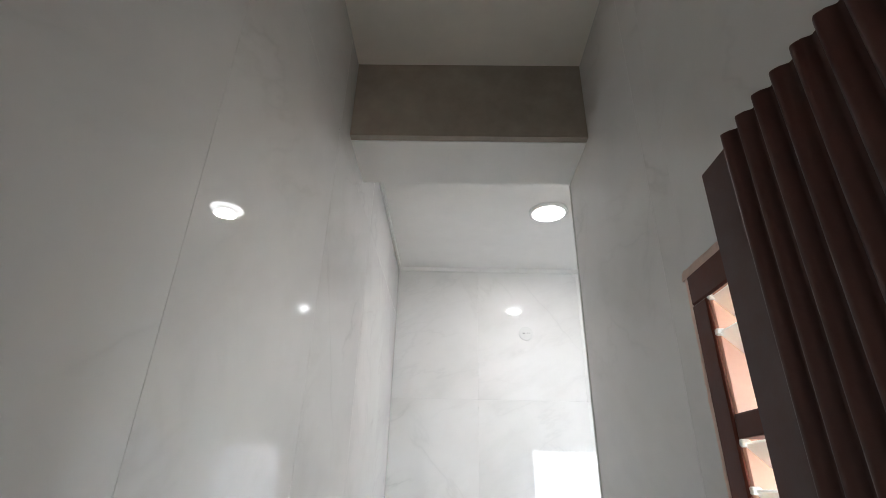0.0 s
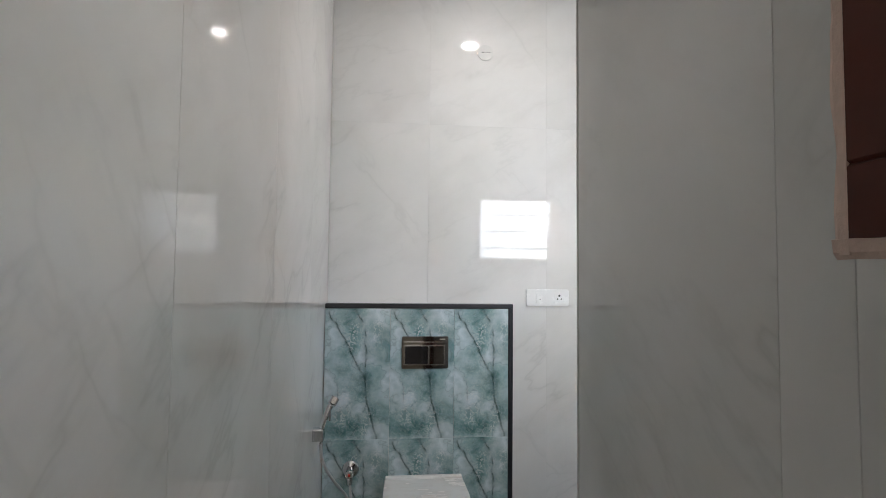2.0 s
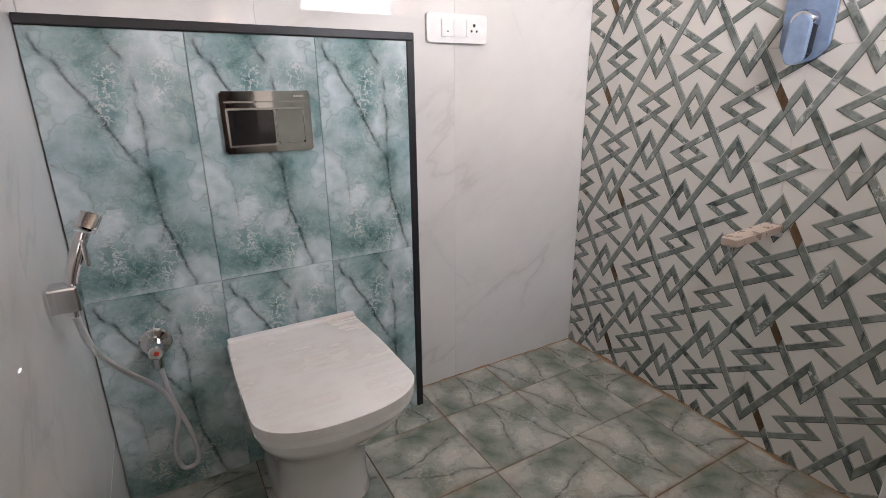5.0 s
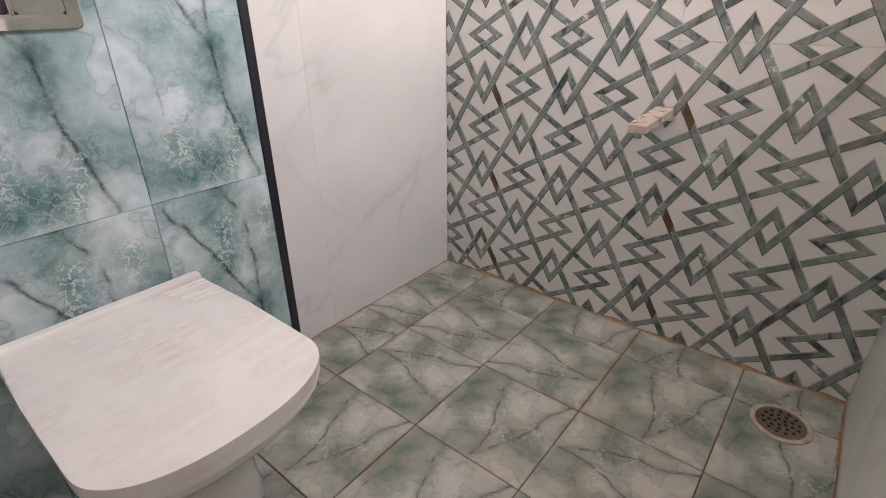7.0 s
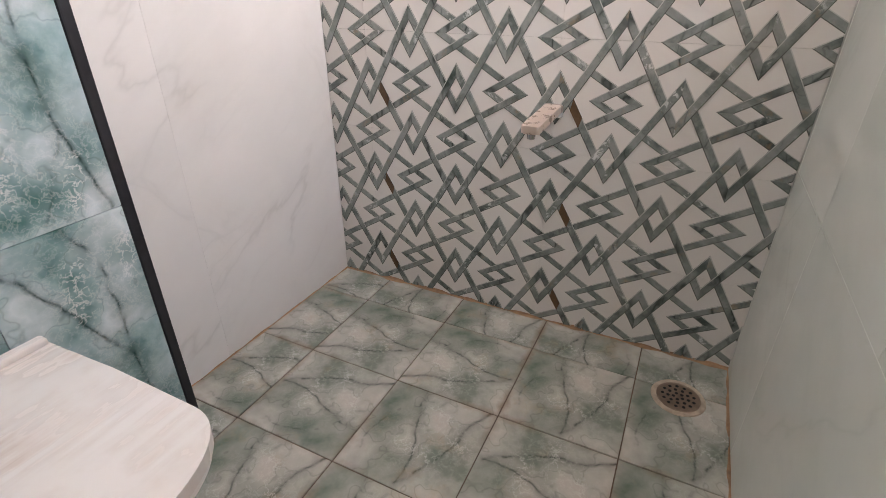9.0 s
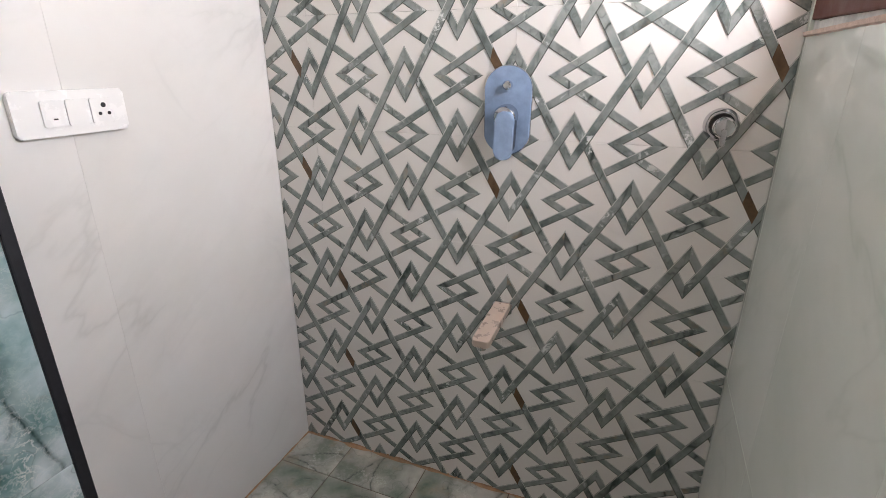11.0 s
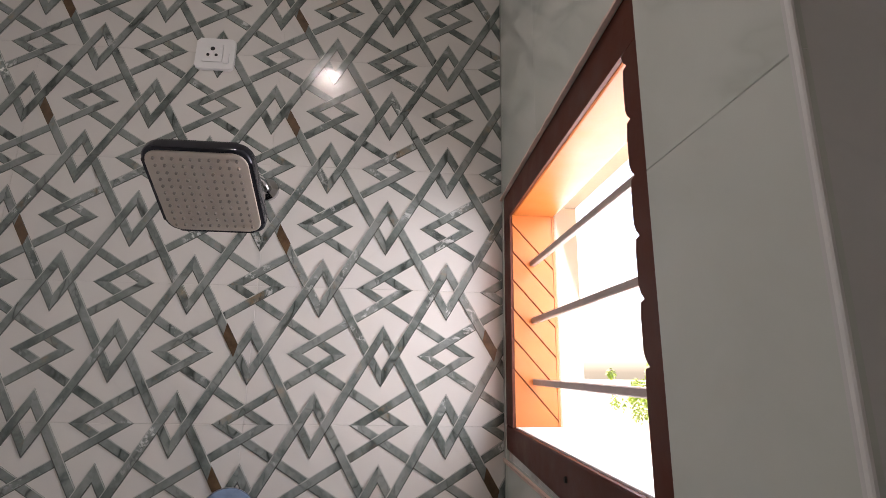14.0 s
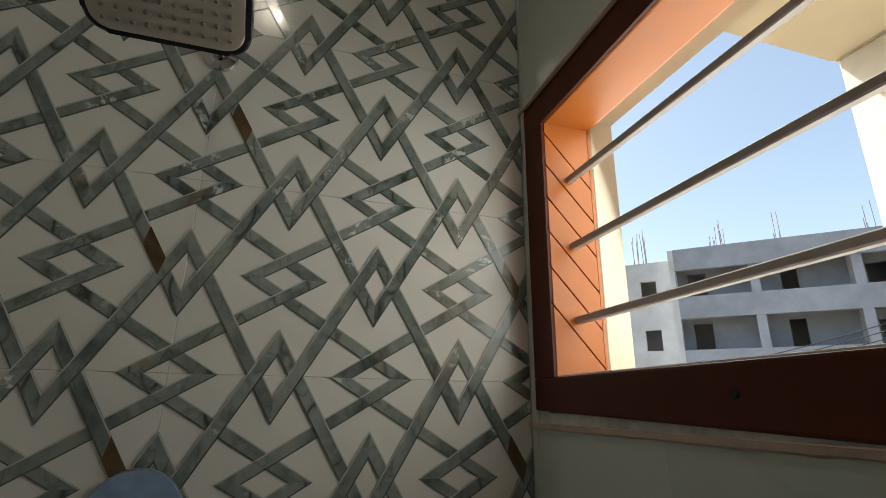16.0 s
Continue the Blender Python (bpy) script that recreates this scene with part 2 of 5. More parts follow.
def make_print(name, pale, mid, deep, line, drawn, flecks, upright, gloss, stain=0.0):
    """Printed onyx tile: the same clouds and veins on every tile, some laid turned."""
    m, nt, b = mat(name)
    tc = nt.nodes.new("ShaderNodeTexCoord")
    sx = nt.nodes.new("ShaderNodeSeparateXYZ")
    nt.links.new(tc.outputs["Object"], sx.inputs[0])
    cx = nt.nodes.new("ShaderNodeCombineXYZ")
    if upright:
        nt.links.new(sx.outputs[0], cx.inputs[0])
        nt.links.new(sx.outputs[2], cx.inputs[1])
    else:
        oi = nt.nodes.new("ShaderNodeObjectInfo")
        pick = oi.outputs["Random"]
        half = FLOOR_TILE / 2
        turn = math_node(nt, "GREATER_THAN", pick, 0.62)
        keep = math_node(nt, "SUBTRACT", 1.0, turn)
        third = math_node(nt, "FRACT", math_node(nt, "MULTIPLY", pick, 7.31), 0.0)
        sign = math_node(nt, "SUBTRACT", math_node(nt, "MULTIPLY", math_node(nt, "GREATER_THAN", third, 0.6), 2.0), 1.0)
        a0 = math_node(nt, "MULTIPLY", math_node(nt, "SUBTRACT", sx.outputs[0], half), sign)
        b0 = math_node(nt, "MULTIPLY", math_node(nt, "SUBTRACT", sx.outputs[1], half), sign)
        u = math_node(nt, "ADD", math_node(nt, "MULTIPLY", a0, keep), math_node(nt, "MULTIPLY", b0, turn))
        v = math_node(nt, "ADD", math_node(nt, "MULTIPLY", b0, keep), math_node(nt, "MULTIPLY", a0, turn))
        nt.links.new(math_node(nt, "ADD", u, half), cx.inputs[0])
        nt.links.new(math_node(nt, "ADD", v, half), cx.inputs[1])
    uv = cx.outputs[0]
    w = warped(nt, uv, 8.0, 0.05)
    clouds = noise_out(nt, w, 6.0, 5.0, 0.5)
    c = ramp(nt, clouds, [(0.36, deep), (0.46, mid), (0.57, pale), (0.72, mid)]).outputs[0]
    rims = noise_out(nt, warped(nt, uv, 14.0, 0.06), 17.0, 3.0, 0.45)
    rims = ramp(nt, rims, [(0.38, (1, 1, 1)), (0.50, (0, 0, 0))]).outputs[0]
    c = mixc(nt, math_node(nt, "MULTIPLY", rims, 0.35), c, mid)
    big = ramp(nt, noise_out(nt, uv, 4.0, 2.0), [(0.44, (0, 0, 0)), (0.66, (1, 1, 1))]).outputs[0]
    c = mixc(nt, math_node(nt, "MULTIPLY", big, 0.5), c, pale)
    low = ramp(nt, noise_out(nt, w, 3.4, 2.0), [(0.36, (1, 1, 1)), (0.50, (0, 0, 0))]).outputs[0]
    c = mixc(nt, math_node(nt, "MULTIPLY", low, 0.6), c, deep)
    wig = warped(nt, warped(nt, uv, 14.0, 0.034), 60.0, 0.005)
    for pts, width, amount in drawn:
        c = mixc(nt, math_node(nt, "MULTIPLY", near_line(nt, wig, pts, width), amount), c, line)
    hair = math_node(nt, "ABSOLUTE", math_node(nt, "SUBTRACT", noise_out(nt, w, 6.0, 3.0), 0.5), 0.0)
    hair = ramp(nt, hair, [(0.0, (1, 1, 1)), (0.010, (0, 0, 0))]).outputs[0]
    c = mixc(nt, math_node(nt, "MULTIPLY", hair, 0.25), c, line)
    fl = math_node(nt, "ABSOLUTE", math_node(nt, "SUBTRACT", noise_out(nt, warped(nt, uv, 40.0, 0.03), 34.0, 5.0, 0.65), 0.5), 0.0)
    fl = ramp(nt, fl, [(0.0, (1, 1, 1)), (0.035, (0, 0, 0))]).outputs[0]
    for (fu, fv), rad in flecks:
        spot = near_line(nt, uv, [(fu - 0.01, fv - rad * 0.5), (fu + 0.01, fv + rad * 0.5)], rad * 0.35)
        c = mixc(nt, math_node(nt, "MULTIPLY", math_node(nt, "MULTIPLY", fl, spot), 0.85 if upright else 0.5), c, (0.78, 0.80, 0.78) if upright else (0.66, 0.68, 0.64))
    if stain:
        rust = ramp(nt, noise_out(nt, coords(nt), 7.0, 6.0, 0.7), [(0.56, (0, 0, 0)), (0.70, (1, 1, 1))]).outputs[0]
        c = mixc(nt, math_node(nt, "MULTIPLY", rust, stain * 0.5), c, (0.40, 0.27, 0.13))
        sides = [math_node(nt, "ABSOLUTE", math_node(nt, "SUBTRACT", sx.outputs[k], FLOOR_TILE / 2), 0.0) for k in (0, 1)]
        edge = math_node(nt, "ADD", math_node(nt, "MAXIMUM", *sides), math_node(nt, "MULTIPLY", noise_out(nt, coords(nt), 34.0, 5.0, 0.7), 0.03))
        edge = ramp(nt, edge, [(FLOOR_TILE / 2 - 0.004, (0, 0, 0)), (FLOOR_TILE / 2 + 0.018, (1, 1, 1))]).outputs[0]
        wet = ramp(nt, noise_out(nt, coords(nt), 3.2, 3.0), [(0.46, (0, 0, 0)), (0.66, (1, 1, 1))]).outputs[0]
        c = mixc(nt, math_node(nt, "MULTIPLY", math_node(nt, "MULTIPLY", edge, wet), 0.7), c, (0.21, 0.125, 0.065))
    else:
        rust = ramp(nt, noise_out(nt, uv, 9.0, 4.0, 0.6), [(0.66, (0, 0, 0)), (0.76, (1, 1, 1))]).outputs[0]
        c = mixc(nt, math_node(nt, "MULTIPLY", rust, 0.5), c, (0.22, 0.13, 0.07))
    nt.links.new(c, b.inputs["Base Color"])
    r = ramp(nt, noise_out(nt, coords(nt), 11.0, 5.0), [(0.3, (gloss,) * 3), (0.8, (gloss * 2.2,) * 3)])
    nt.links.new(r.outputs[0], b.inputs["Roughness"])
    bump(nt, b, noise_out(nt, coords(nt), 6.0, 3.0), 0.05, 0.003)
    return m


def make_plain(name, color, rough, vary=0.10, scale=14.0, metal=0.0, bumpy=0.0, coat=0.0):
    """Paint, plaster, plastic or metal with mottling at two scales."""
    m, nt, b = mat(name)
    vec = coords(nt)
    a = noise_out(nt, vec, scale, 5.0, 0.6)
    d = noise_out(nt, vec, scale * 0.17, 3.0)
    f = math_node(nt, "ADD", math_node(nt, "MULTIPLY", a, 0.5), math_node(nt, "MULTIPLY", d, 0.5))
    lo, hi = tuple(c * (1 - vary) for c in color), tuple(min(1, c * (1 + vary)) for c in color)
    nt.links.new(ramp(nt, f, [(0.35, lo), (0.65, hi)]).outputs[0], b.inputs["Base Color"])
    nt.links.new(ramp(nt, a, [(0.3, (rough * 0.85,) * 3), (0.75, (min(1, rough * 1.25),) * 3)]).outputs[0], b.inputs["Roughness"])
    b.inputs["Metallic"].default_value = metal
    b.inputs["Coat Weight"].default_value = coat
    if bumpy:
        bump(nt, b, noise_out(nt, vec, scale * 4, 5.0, 0.65), bumpy, 0.003)
    return m


def make_glow(name, color, strength):
    m, nt, b = mat(name)
    b.inputs["Base Color"].default_value = (*color, 1)
    b.inputs["Emission Color"].default_value = (*color, 1)
    b.inputs["Emission Strength"].default_value = strength
    return m


M_MARBLE = make_white_marble("white_marble_tile", (0.76, 0.75, 0.735), (0.645, 0.635, 0.61), (0.42, 0.42, 0.40), 0.012)
M_MARBLE_G = make_white_marble("greenish_marble_tile", (0.66, 0.685, 0.63), (0.52, 0.56, 0.50), (0.38, 0.42, 0.36), 0.02)
M_ONYX = make_print("blue_green_onyx_tile", (0.62, 0.71, 0.73), (0.30, 0.44, 0.45), (0.06, 0.165, 0.15), (0.015, 0.045, 0.04),
                    [([(0.02, 0.585), (0.105, 0.43), (0.185, 0.287), (0.20, 0.155), (0.25, 0.0)], 0.0055, 0.95), ([(0.145, 0.60), (0.19, 0.51), (0.195, 0.31), (0.185, 0.287)], 0.0048, 0.9),
                     ([(0.20, 0.155), (0.15, 0.05), (0.13, 0.0)], 0.003, 0.5), ([(0.0, 0.33), (0.06, 0.25), (0.07, 0.1)], 0.003, 0.45)],
                    [((0.13, 0.47), 0.09), ((0.245, 0.50), 0.07), ((0.09, 0.14), 0.12), ((0.20, 0.06), 0.07)], True, 0.06)
M_FLOOR = make_print("grey_green_onyx_floor", (0.495, 0.48, 0.435), (0.335, 0.355, 0.31), (0.13, 0.175, 0.14), (0.03, 0.05, 0.042),
                     [([(0.285, 0.165), (0.20, 0.215), (0.12, 0.245), (0.06, 0.25), (0.0, 0.28)], 0.005, 0.9), ([(0.285, 0.165), (0.17, 0.150), (0.05, 0.105), (0.0, 0.10)], 0.0045, 0.85), ([(0.30, 0.05), (0.21, 0.03), (0.12, 0.04)], 0.004, 0.6)],
                     [((0.19, 0.155), 0.08), ((0.13, 0.24), 0.06), ((0.06, 0.17), 0.05)], False, 0.13, 0.50)
M_BAND = make_onyx("green_marble_band", (0.27, 0.297, 0.28), (0.145, 0.173, 0.16), (0.035, 0.052, 0.045), (0.022, 0.03, 0.026), 2.2, 0.09, 0.3, False, 0.40, True)
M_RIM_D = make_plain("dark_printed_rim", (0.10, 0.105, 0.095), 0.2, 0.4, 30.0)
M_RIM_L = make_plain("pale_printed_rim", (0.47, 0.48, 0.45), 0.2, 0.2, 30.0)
M_CREAM = make_white_marble("cream_matt_tile", (0.71, 0.69, 0.655), (0.655, 0.635, 0.60), (0.57, 0.55, 0.525), 0.09)
M_CREAM.node_tree.nodes["Principled BSDF"].inputs["IOR"].default_value = 1.28
M_GROUT = make_plain("grey_grout", (0.64, 0.63, 0.60), 0.9, 0.25, 40.0)
M_GROUT_F = make_plain("stained_floor_grout", (0.10, 0.068, 0.045), 0.9, 0.4, 22.0, 0, 0.3)
M_RUST = make_plain("rusty_grout_line", (0.30, 0.18, 0.10), 0.85, 0.45, 30.0, 0, 0.4)
M_CEIL = make_plain("white_ceiling_paint", (0.78, 0.77, 0.75), 0.85, 0.04, 9.0, 0, 0.08)
M_CEIL_P = make_plain("cream_ceiling_paint", (0.80, 0.77, 0.71), 0.85, 0.06, 7.0, 0, 0.1)
M_BEAM_FACE = make_plain("grey_brown_plaster", (0.33, 0.29, 0.245), 0.95, 0.22, 11.0, 0, 0.3)
M_TRIM = make_plain("black_metal_trim", (0.018, 0.018, 0.022), 0.35, 0.3, 60.0)
M_CERAMIC = make_plain("white_ceramic", (0.80, 0.80, 0.79), 0.10, 0.03, 10.0, 0, 0, 0.3)
M_CHROME = make_plain("chrome", (0.62, 0.62, 0.63), 0.07, 0.05, 30.0, 1.0)
M_STEEL = make_plain("brushed_steel", (0.55, 0.53, 0.50), 0.28, 0.15, 50.0, 1.0)
M_DARKCHROME = make_plain("dark_polished_metal", (0.54, 0.53, 0.52), 0.05, 0.15, 20.0, 1.0)
M_FILM = make_plain("blue_protective_film", (0.22, 0.31, 0.45), 0.16, 0.2, 40.0, 0, 0.15)
M_PLASTIC = make_plain("white_switch_plastic", (0.83, 0.83, 0.82), 0.25, 0.03, 20.0)
M_BLACK = make_plain("black_hole", (0.01, 0.01, 0.01), 0.6, 0.2, 20.0)
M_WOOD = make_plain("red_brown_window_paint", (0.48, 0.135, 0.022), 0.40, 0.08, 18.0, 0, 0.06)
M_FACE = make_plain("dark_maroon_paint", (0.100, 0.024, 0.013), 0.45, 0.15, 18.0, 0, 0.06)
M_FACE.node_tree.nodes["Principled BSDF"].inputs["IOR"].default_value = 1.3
# window wood paled to salmon: the strong daylight on it is in the colour
M_JAMB_LIT = make_plain("overexposed_jamb", (0.66, 0.40, 0.30), 0.45, 0.08, 18.0, 0, 0.06)
M_SILL = make_plain("pale_sill", (0.74, 0.69, 0.69), 0.3, 0.06, 20.0)
M_DOOR = make_plain("dark_brown_laminate", (0.066, 0.023, 0.017), 0.5, 0.22, 24.0, 0, 0.05)
M_ROD = make_plain("painted_iron_rod", (0.42, 0.36, 0.33), 0.4, 0.15, 40.0)
M_PINK = make_plain("pinkish_mortar", (0.68, 0.51, 0.43), 0.95, 0.18, 30.0, 0, 0.5)
M_OUTWALL = make_plain("cream_exterior_paint", (0.80, 0.72, 0.58), 0.9, 0.06, 6.0, 0, 0.2)
M_ROUGHWALL = make_plain("rough_white_plaster", (0.70, 0.67, 0.62), 0.95, 0.15, 9.0, 0, 0.8)
M_LAMP = make_glow("lamp_diffuser", (1.0, 0.98, 0.94), 0.55)
M_LAMP_CORE = make_glow("lamp_core", (1.0, 0.98, 0.94), 3.0)
M_HEADRIM = make_plain("black_polished_rim", (0.045, 0.045, 0.055), 0.10, 0.2, 30.0, 0.6)
M_BUTTON = make_plain("black_polished_button", (0.06, 0.055, 0.055), 0.06, 0.2, 30.0, 0.7)
M_SATIN = make_plain("bright_satin_metal", (0.52, 0.51, 0.50), 0.18, 0.06, 40.0, 1.0)
M_HOSE = make_plain("pale_ribbed_hose", (0.62, 0.63, 0.64), 0.32, 0.1, 60.0, 0.45)
M_BROWN = make_plain("brown_marble_streak", (0.105, 0.062, 0.032), 0.2, 0.45, 45.0)

# ---------------------------------------------------------------- mesh helpers


def part(name, bm, material, parent=None, label="", smooth=False, kind=""):
    me = bpy.data.meshes.new(name)
    bm.normal_update()
    bm.to_mesh(me)
    bm.free()
    me.materials.append(material)
    if smooth:
        for p in me.polygons:
            p.use_smooth = True
    ob = new(name, me)
    if parent is not None:
        ob.parent = parent
    if label:
        ob["label"] = label
    if kind:
        ob["kind"] = kind
    return ob


def smooth_by_angle(ob, deg=35):
    me = ob.data
    for p in me.polygons:
        p.use_smooth = True
    me.set_sharp_from_angle(angle=radians(deg))
    return ob


def empty(name, label="", category="", group="", kind="", at=(0, 0, 0)):
    ob = new(name)
    ob.empty_display_size = 0.05
    ob.location = at
    return tagged(ob, label, category, group, kind)


def box_bm(x0, x1, y0, y1, z0, z1, bevel=0.0, seg=2, bm=None):
    own = bm is None
    bm = bm or bmesh.new()
    vs = [bm.verts.new((x, y, z)) for x in (x0, x1) for y in (y0, y1) for z in (z0, z1)]
    fs = [bm.faces.new([vs[i] for i in q]) for q in ((0, 1, 3, 2), (4, 6, 7, 5), (0, 4, 5, 1), (2, 3, 7, 6), (0, 2, 6, 4), (1, 5, 7, 3))]
    if bevel:
        es = list({e for f in fs for e in f.edges})
        bmesh.ops.bevel(bm, geom=es, offset=bevel, segments=seg, profile=0.6, affect="EDGES")
    return bm


def lathe_bm(profile, seg=32, m=Matrix()):
    """Profile of (radius, height) turned round z, closed at both ends where the radius is 0."""
    bm = bmesh.new()
    rings = []
    for r, z in profile:
        if r < 1e-6:
            rings.append([bm.verts.new(m @ Vector((0, 0, z)))])
        else:
            rings.append([bm.verts.new(m @ Vector((r * math.cos(2 * math.pi * k / seg), r * math.sin(2 * math.pi * k / seg), z))) for k in range(seg)])
    for a, b in zip(rings, rings[1:]):
        for k in range(seg):
            j = (k + 1) % seg
            q = [a[k % len(a)], a[j % len(a)], b[j % len(b)], b[k % len(b)]]
            q = list(dict.fromkeys(q))
            if len(q) > 2:
                bm.faces.new(q)
    return bm


def tube_bm(points, radius, seg=12, cap=True):
    """A round tube along a smooth line of points."""
    bm = bmesh.new()
    pts = [Vector(p) for p in points]
    rings, side = [], None
    for i, p in enumerate(pts):
        d = (pts[min(i + 1, len(pts) - 1)] - pts[max(i - 1, 0)]).normalized()
        if side is None:
            side = d.orthogonal().normalized()
        side = (side - d * side.dot(d)).normalized()
        up = d.cross(side)
        r = radius(i / (len(pts) - 1)) if callable(radius) else radius
        rings.append([bm.verts.new(p + r * (math.cos(2 * math.pi * k / seg) * side + math.sin(2 * math.pi * k / seg) * up)) for k in range(seg)])
    for a, b in zip(rings, rings[1:]):
        for k in range(seg):
            bm.faces.new((a[k], a[(k + 1) % seg], b[(k + 1) % seg], b[k]))
    if cap:
        bm.faces.new(rings[0][::-1])
        bm.faces.new(rings[-1])
    return bm


def smooth_line(points, n=8):
    """Catmull-Rom through the points."""
    p = [Vector(q) for q in points]
    p = [2 * p[0] - p[1], *p, 2 * p[-1] - p[-2]]
    out = []
    for a, b, c, d in zip(p, p[1:], p[2:], p[3:]):
        for k in range(n):
            t = k / n
            out.append(0.5 * ((2 * b) + (c - a) * t + (2 * a - 5 * b + 4 * c - d) * t * t + (3 * b - a - 3 * c + d) * t ** 3))
    return out + [p[-2]]


def slab_bm(outline, z0, z1, bevel=0.0, seg=2, m=Matrix()):
    """A flat piece with the given outline (x, y), from z0 to z1, its rims rounded."""
    bm = bmesh.new()
    lo = [bm.verts.new((x, y, z0)) for x, y in outline]
    hi = [bm.verts.new((x, y, z1)) for x, y in outline]
    n = len(outline)
    bottom, top = bm.faces.new(lo[::-1]), bm.faces.new(hi)
    for k in range(n):
        bm.faces.new((lo[k], lo[(k + 1) % n], hi[(k + 1) % n], hi[k]))
    if bevel:
        bmesh.ops.bevel(bm, geom=list(top.edges) + list(bottom.edges), offset=bevel, segments=seg, profile=0.5, affect="EDGES")
    bmesh.ops.transform(bm, matrix=m, verts=bm.verts)
    return bm


def round_rect(w, h, r, seg=6):
    out = []
    for cx, cy, a0 in ((w / 2 - r, h / 2 - r, 0), (-w / 2 + r, h / 2 - r, 90), (-w / 2 + r, -h / 2 + r, 180), (w / 2 - r, -h / 2 + r, 270)):
        for k in range(seg + 1):
            a = radians(a0 + 90 * k / seg)
            out.append((cx + r * math.cos(a), cy + r * math.sin(a)))
    return out


def cut_rects(u_lines, v_lines, hole=None):
    """Cells of a grid, as (u0, u1, v0, v1), cut back round a hole."""
    out = []
    for u0, u1 in zip(u_lines, u_lines[1:]):
        for v0, v1 in zip(v_lines, v_lines[1:]):
            if not hole or u1 <= hole[0] or u0 >= hole[1] or v1 <= hole[2] or v0 >= hole[3]:
                out.append((u0, u1, v0, v1))
                continue
            a, b = max(u0, hole[0]), min(u1, hole[1])
            for r in ((u0, a, v0, v1), (b, u1, v0, v1), (a, b, v0, max(v0, hole[2])), (a, b, min(v1, hole[3]), v1)):
                if r[1] - r[0] > 0.004 and r[3] - r[2] > 0.004:
                    out.append(r)
    return out


def tile_bm(axis, plane, inward, u0, u1, v0, v1, gap=0.001, thick=TILE, lift=0.0):
    """One tile on a wall whose face lies at the plane; inward is the sign of the way into the room."""
    p0, p1 = plane - inward * thick, plane + inward * lift
    a, b = min(p0, p1), max(p0, p1)
    if axis == "x":
        return box_bm(a, b, u0 + gap, u1 - gap, v0 + gap, v1 - gap, 0.0008, 1)
    return box_bm(u0 + gap, u1 - gap, a, b, v0 + gap, v1 - gap, 0.0008, 1)


def lines(start, step, lo, hi):
    """The grid lines start + k * step between lo and hi, with both ends."""
    k0 = math.ceil((lo - start) / step + 1e-6)
    out = [lo]
    while start + k0 * step < hi - 0.012:
        if start + k0 * step > lo + 0.012:
            out.append(start + k0 * step)
        k0 += 1
    return out + [hi]


# ---------------------------------------------------------------- structure: cores of walls, floor, ceilings


def wall_core(name, label, x0, x1, y0, y1, z0, z1, material, hole=None, axis="y"):
    """A thick wall with, where asked, an opening right through it."""
    bm = bmesh.new()
    if hole is None:
        box_bm(x0, x1, y0, y1, z0, z1, bm=bm)
    elif axis == "y":
        for u0, u1, v0, v1 in cut_rects([x0, x1], [z0, z1], hole):
            box_bm(u0, u1, y0, y1, v0, v1, bm=bm)
    else:
        for u0, u1, v0, v1 in cut_rects([y0, y1], [z0, z1], hole):
            box_bm(x0, x1, u0, u1, v0, v1, bm=bm)
    return tagged(part(name, bm, material), label, "wall", kind="structure")


S_HOLE = (0.965, 1.648, 1.43, 2.03)       # opening of the shower window: x, z
P_HOLE = (-0.36, 0.44, 1.415, 2.04)       # opening of the passage window: y, z
Z_TOP = 3.15
wall_n = wall_core("wall_north", "white marble tiled wall behind the toilet", -0.15, 1.85, Y_N + TILE, 2.70, 0, Z_TOP, M_GROUT)
wall_w = wall_core("wall_west", "glossy white marble tiled passage wall", -0.15, -TILE, Y_D, Y_N + TILE, 0, Z_TOP, M_GROUT)
wall_e = wall_core("wall_east", "cream wall with green interlaced lozenge bands", X_E + TILE, 1.85, Y_OUT, Y_N + TILE, 0, Z_TOP, M_GROUT)
wall_s = wall_core("wall_south", "pale green marble tiled wall with a window", X_P + 0.16, X_E + TILE, Y_OUT, Y_S - TILE, 0, Z_TOP, M_GROUT, S_HOLE, "y")
wall_p = wall_core("wall_passage", "grey-white marble tiled wall with a louvred window", X_P + TILE, X_P + 0.16, Y_D, Y_S - TILE, 0, Z_TOP, M_GROUT, P_HOLE, "x")
wall_d = wall_core("wall_entrance", "cream painted wall with the entrance doorway", -0.15, X_P + 0.16, Y_D - 0.12, Y_D, 0, Z_TOP, M_CEIL_P, (0.03, 0.72, 0, 2.11), "y")
hall = bmesh.new()
for b in ((-0.6, -0.5, -2.3, Y_D - 0.12), (1.4, 1.5, -2.3, Y_D - 0.12), (-0.6, 1.5, -2.4, -2.3)):
    box_bm(*b, 0, Z_TOP, bm=hall)
for b in ((-0.5, -0.15), (X_P + 0.16, 1.4)):
    box_bm(*b, Y_D - 0.12, Y_D - 0.02, 0, Z_TOP, bm=hall)
tagged(part("wall_hall", hall, M_CEIL_P), "plain painted walls of the room outside", "wall", kind="structure")
tagged(part("ceiling_hall", box_bm(-0.6, 1.5, -2.4, Y_D - 0.12, Z_P, Z_TOP), M_CEIL_P), "plain painted ceiling of the room outside", "ceiling", kind="structure")
tagged(part("floor_hall", box_bm(-0.6, 1.5, -2.4, Y_D, -0.10, -0.004), M_MARBLE), "pale tiled floor of the room outside", "floor", kind="structure")

